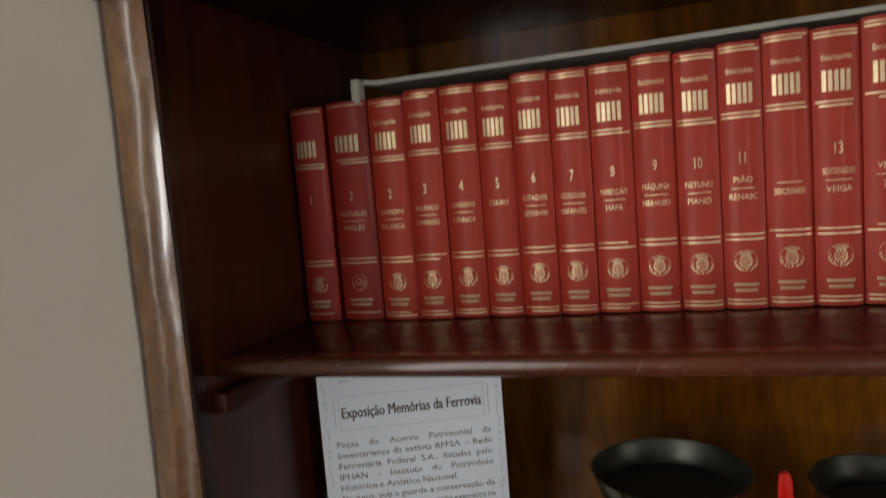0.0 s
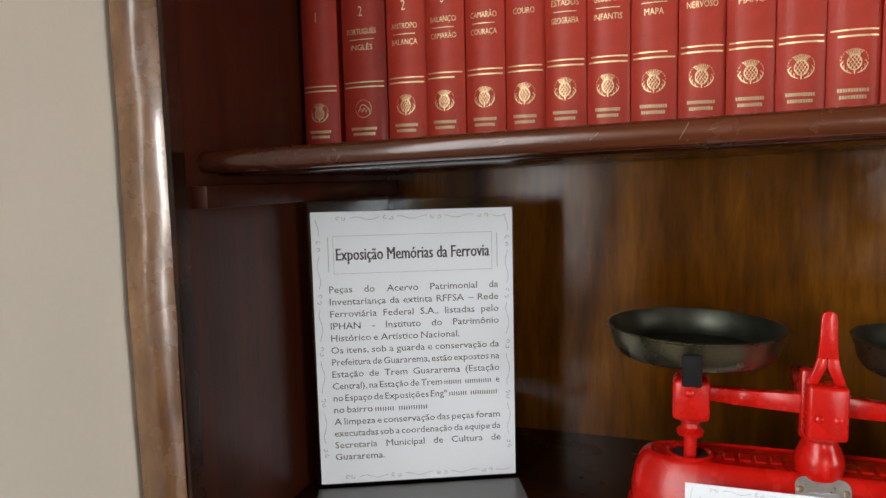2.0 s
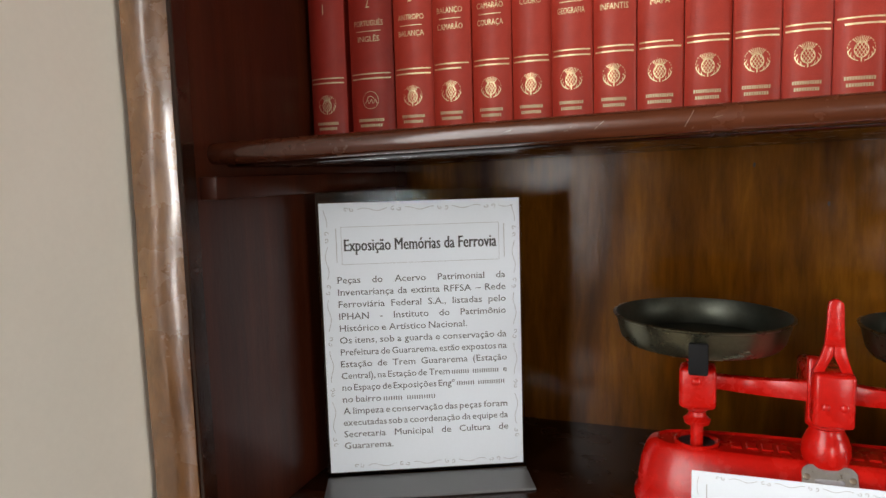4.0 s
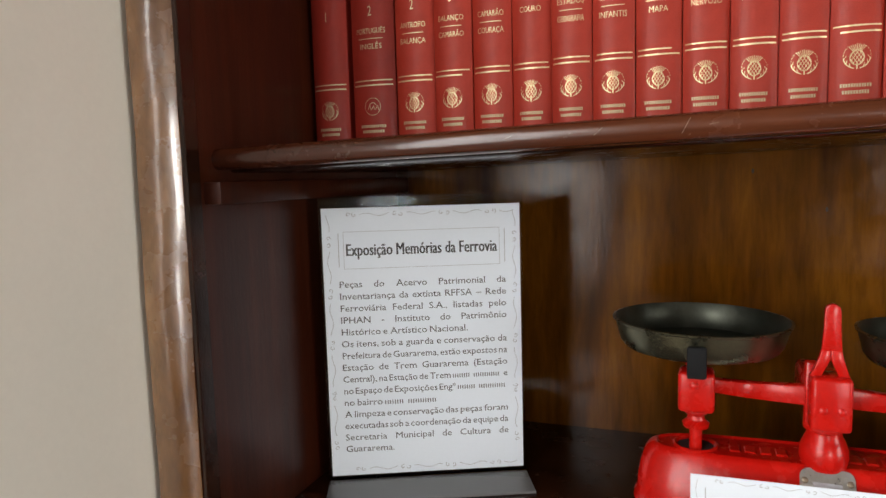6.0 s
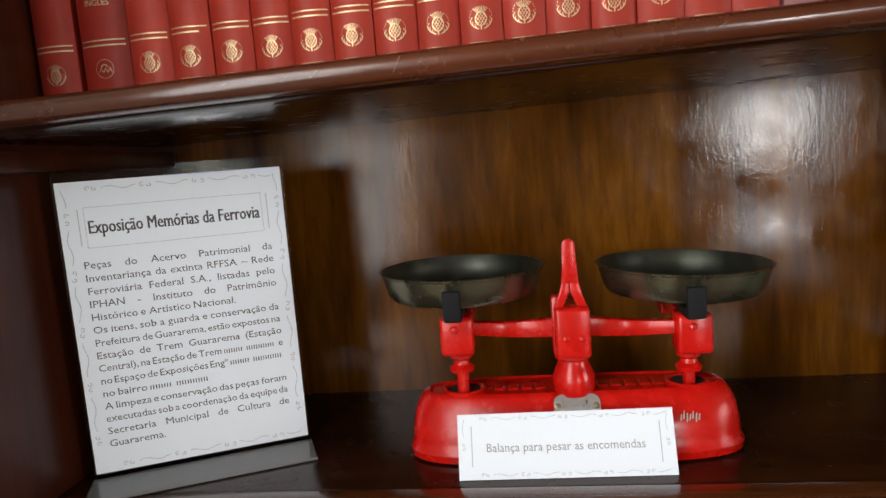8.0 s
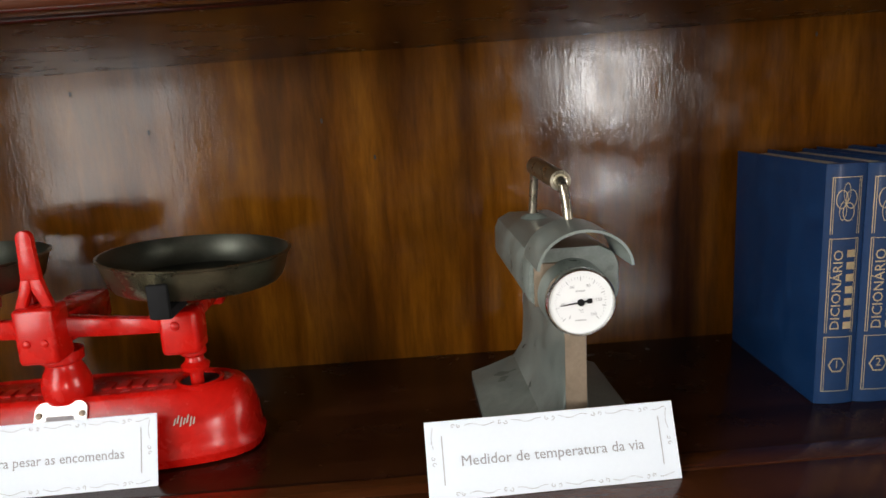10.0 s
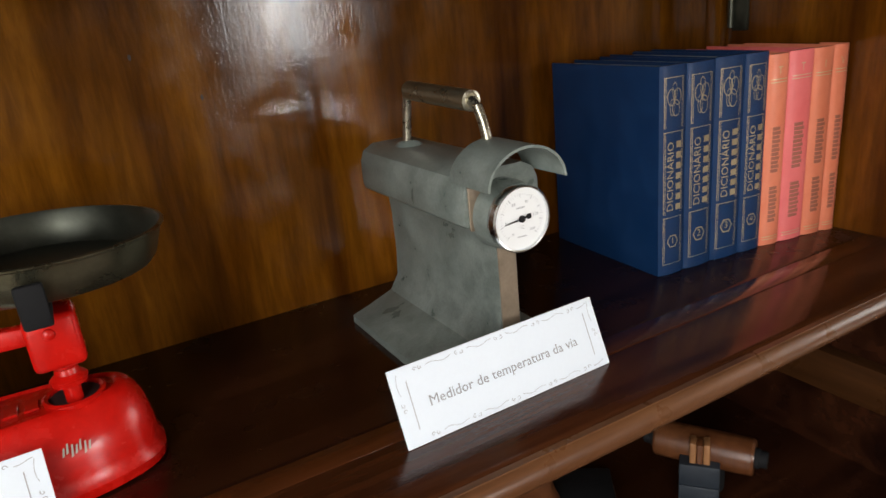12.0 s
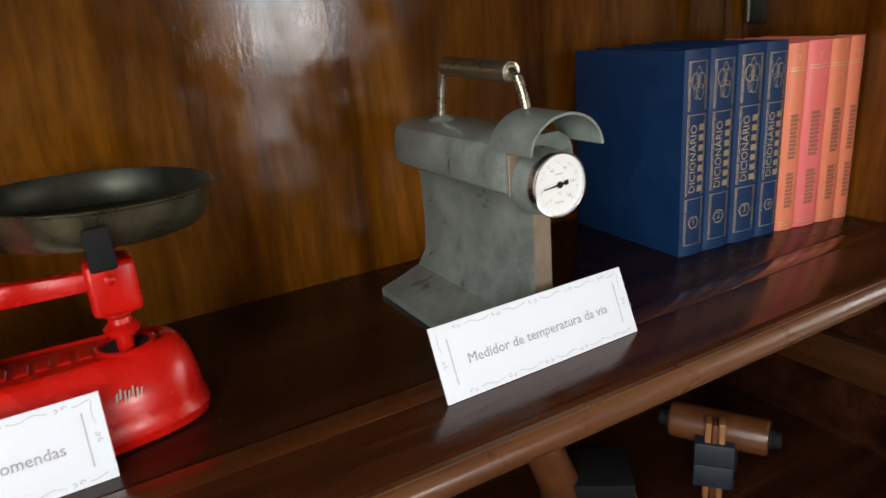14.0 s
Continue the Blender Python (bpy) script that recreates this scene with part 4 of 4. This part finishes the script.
def dictionary(x0, y0, x1, y1, h, d, mat, label, number="", coral=False, gilt=None):
    """A book whose spine runs from (x0, y0) to (x1, y1)."""
    w = math.hypot(x1 - x0, y1 - y0) - 0.0008
    turn = math.degrees(math.atan2(y1 - y0, x1 - x0))
    ob = thing("book", pose(x0, y0, LOW_TOP + 0.0005, 0, 0, turn), label, "book", "dictionaries at the shelf end")
    cover, pages = book_body(w, d, h, 0.0022)
    part("cover", cover, mat, ob)
    part("page_block", pages, M_PAGES, ob)
    place, g = on_spine(w, 0.0022), gilt or M_GOLD
    side = lambda u, v: place(w - v, u)
    up = lambda u, v: place(v, u)
    bm = bmesh.new()
    if coral:
        for f in (0.86, 0.875, 0.03, 0.045):
            strip(bm, w * 0.1, w * 0.9, f * h, f * h + 0.001, place, 4)
            part("gilt_band", bm, g, ob, "", False)
            bm = bmesh.new()
        write(bm, "T" if number == "" else number, w / 2, 0.90 * h, 0.009, None, 0.8, place=place)
        part("gilt_number", bm, g, ob, "", False)
        bm = bmesh.new()
        for lo, hi in ((0.13, 0.33), (0.40, 0.66)):
            for k in range(int((hi - lo) / 0.022)):
                z = (lo + 0.022 * k) * h
                strip(bm, w * 0.30, w * (0.66 + 0.05 * (k % 2)), z, z + 0.017 * h, place, 2)
        part("faded_lettering", bm, M_FADED, ob, "faded unreadable lettering as bars", False)
        tagged(ob.children[-1], kind="stuff")
        return ob
    for lo, hi in ((0.055, 0.29), (0.31, 0.70), (0.72, 0.945)):
        strip(bm, w * 0.14, w * 0.16, lo * h, hi * h, place)
        strip(bm, w * 0.84, w * 0.86, lo * h, hi * h, place)
        strip(bm, w * 0.19, w * 0.205, lo * h, hi * h, place)
        strip(bm, w * 0.795, w * 0.81, lo * h, hi * h, place)
    for f in (0.055, 0.29, 0.70, 0.945):
        strip(bm, w * 0.14, w * 0.86, f * h, f * h + 0.0007, place, 4)
    part("gilt_frame", bm, g, ob, "thin gilt panel frame", False)
    bm = bmesh.new()
    up_letters = lambda u, v: place(w * 0.49 - v, u)
    write(bm, "DICIONÁRIO", 0.325 * h, 0.0, w * 0.23, 0.33 * h, place=up_letters, centre=False)
    up_bars = lambda u, v: place(w * 0.79 - v, u)
    for i in range(7):
        u0 = 0.325 * h + 0.050 * h * i
        strip(bm, u0, u0 + 0.030 * h, 0.0, w * 0.20, up_bars)
    part("gilt_lettering", bm, g, ob, "gilt spine title", False)
    bm = bmesh.new()
    for i in range(6):
        a = radians(60 * i)
        ring = [(w / 2 + rr * math.cos(t), 0.17 * h + rr * math.sin(t)) for rr, t in ((w * 0.22, a), (w * 0.22, a + radians(60)), (w * 0.18, a + radians(60)), (w * 0.18, a))]
        bm.faces.new([bm.verts.new(place(*p)) for p in ring])
    part("gilt_hexagon", bm, g, ob, "", False)
    bm = bmesh.new()
    write(bm, number, w / 2, 0.158 * h, w * 0.2, place=place)
    part("gilt_number", bm, g, ob, "", False)
    bm = bmesh.new()
    for i in range(5):
        a = radians(20 + 70 * i)
        cx, cz = w * (0.5 + 0.12 * math.cos(a)), 0.845 * h + w * 0.26 * math.sin(a)
        ring = [(cx + w * 0.15 * math.cos(t) * (0.6 if i % 2 else 1), cz + w * 0.24 * math.sin(t)) for t in [2 * math.pi * j / 14 for j in range(14)]]
        rin = [(cx + (u - cx) * 0.86, cz + (v - cz) * 0.91) for u, v in ring]
        for j in range(14):
            k = (j + 1) % 14
            bm.faces.new([bm.verts.new(place(*p)) for p in (ring[j], ring[k], rin[k], rin[j])])
    part("gilt_emblem", bm, g, ob, "gilt leaf emblem", False)
    return ob


ROW = ((0.719, 0.770), (0.757, 0.768), (0.799, 0.766), (0.841, 0.761), (0.877, 0.758), (0.906, 0.753), (0.944, 0.748), (0.974, 0.743), (0.996, 0.739))
for i in range(8):
    (xa, ya), (xb, yb) = ROW[i], ROW[i + 1]
    if i < 4:
        dictionary(xa, ya, xb, yb, 0.2325 - 0.001 * (i % 2), 0.188, M_BLUE, "thick navy blue cloth dictionary with gilt spine", str(i + 1), gilt=M_DULLGOLD)
    else:
        dictionary(xa, ya, xb, yb, 0.2265 + 0.001 * (i % 2), 0.17, M_PINK if i in (5,) else M_CORAL, "coral red cloth dictionary with faded spine lettering", "TTIV"[i - 4], True)

# ---- the bay below ----
part("shelf", shelf_mesh(0.585, BACK, 0.750, 0.775, 0), M_SHELF, bookcase)
part("wide_cleat", box(RIGHT - 0.022, RIGHT, 0.57, BACK, 0.877, 0.934, 0.001), M_CLEAT, bookcase, "wide lighter wooden strip on the side panel")

device = thing("wooden_roller_clamp", pose(0.776, 0.746, 0.7755, 0, 0, 0), "wooden roller on a striped upright with a slate-grey clamp", "railway tool")
FACING = pose(-0.022, -0.012, 0, 0, 0, -50)
for k, (x0, x1) in enumerate(((-0.012, -0.004), (-0.0038, 0.0038), (0.004, 0.012))):
    part("upright_lath", box(x0, x1, -0.010, 0.010, 0.0, 0.112 - 0.002 * (k % 2), 0.002), M_ROLLER if k == 1 else M_RAW, device, "", world_m=FACING)
for z0, z1 in ((0.022, 0.0535), (0.054, 0.084)):
    part("clamp_plate", box(-0.0235, 0.0235, -0.015, 0.012, z0, z1, 0.0018), M_SLATE, device, "slate-grey clamp plate", world_m=FACING)
ROLL = pose(0.0, 0.0, 0.086) @ Matrix.Rotation(radians(-60), 4, "Z") @ Matrix.Rotation(radians(90), 4, "Y")
part("roller", lathe([(0.0005, -0.059), (0.0205, -0.059), (0.0228, -0.056), (0.0235, 0.0), (0.0228, 0.056), (0.0205, 0.059), (0.0005, 0.059)], 32), M_ROLLER, device, "turned brown wooden roller", world_m=ROLL)
for s_ in (-1, 1):
    part("end_cap", lathe([(0.0125, s_ * 0.059), (0.0125, s_ * 0.064), (0.0105, s_ * 0.065), (0.0105, s_ * 0.073), (0.0005, s_ * 0.074)], 24), M_RUBBER, device, "black end cap", world_m=ROLL)
part("bracket", box(-0.012, 0.030, -0.015, 0.025, 0.0, 0.066, 0.006), M_RUBBER, device, "dark bracket under the roller", world_m=pose(0.012, 0.012, 0))

block = thing("wooden_instrument", pose(0.615, 0.815, 0.7755, 0, 0, -35), "brown wooden instrument with a tilted cylinder on a dark block", "railway tool")
part("plinth", box(-0.06, 0.06, -0.045, 0.045, 0.0, 0.030, 0.004), M_ROLLER, block)
part("dark_top", box(-0.02, 0.055, -0.04, 0.04, 0.030, 0.056, 0.003), M_RUBBER, block, "black upper block")
part("tilted_cylinder", lathe([(0.0005, 0.0), (0.024, 0.0), (0.026, 0.004), (0.024, 0.12), (0.0005, 0.121)], 28), M_ROLLER, block, "tilted turned wooden cylinder", world_m=pose(-0.03, -0.02, 0.030, 0, -20, 0))
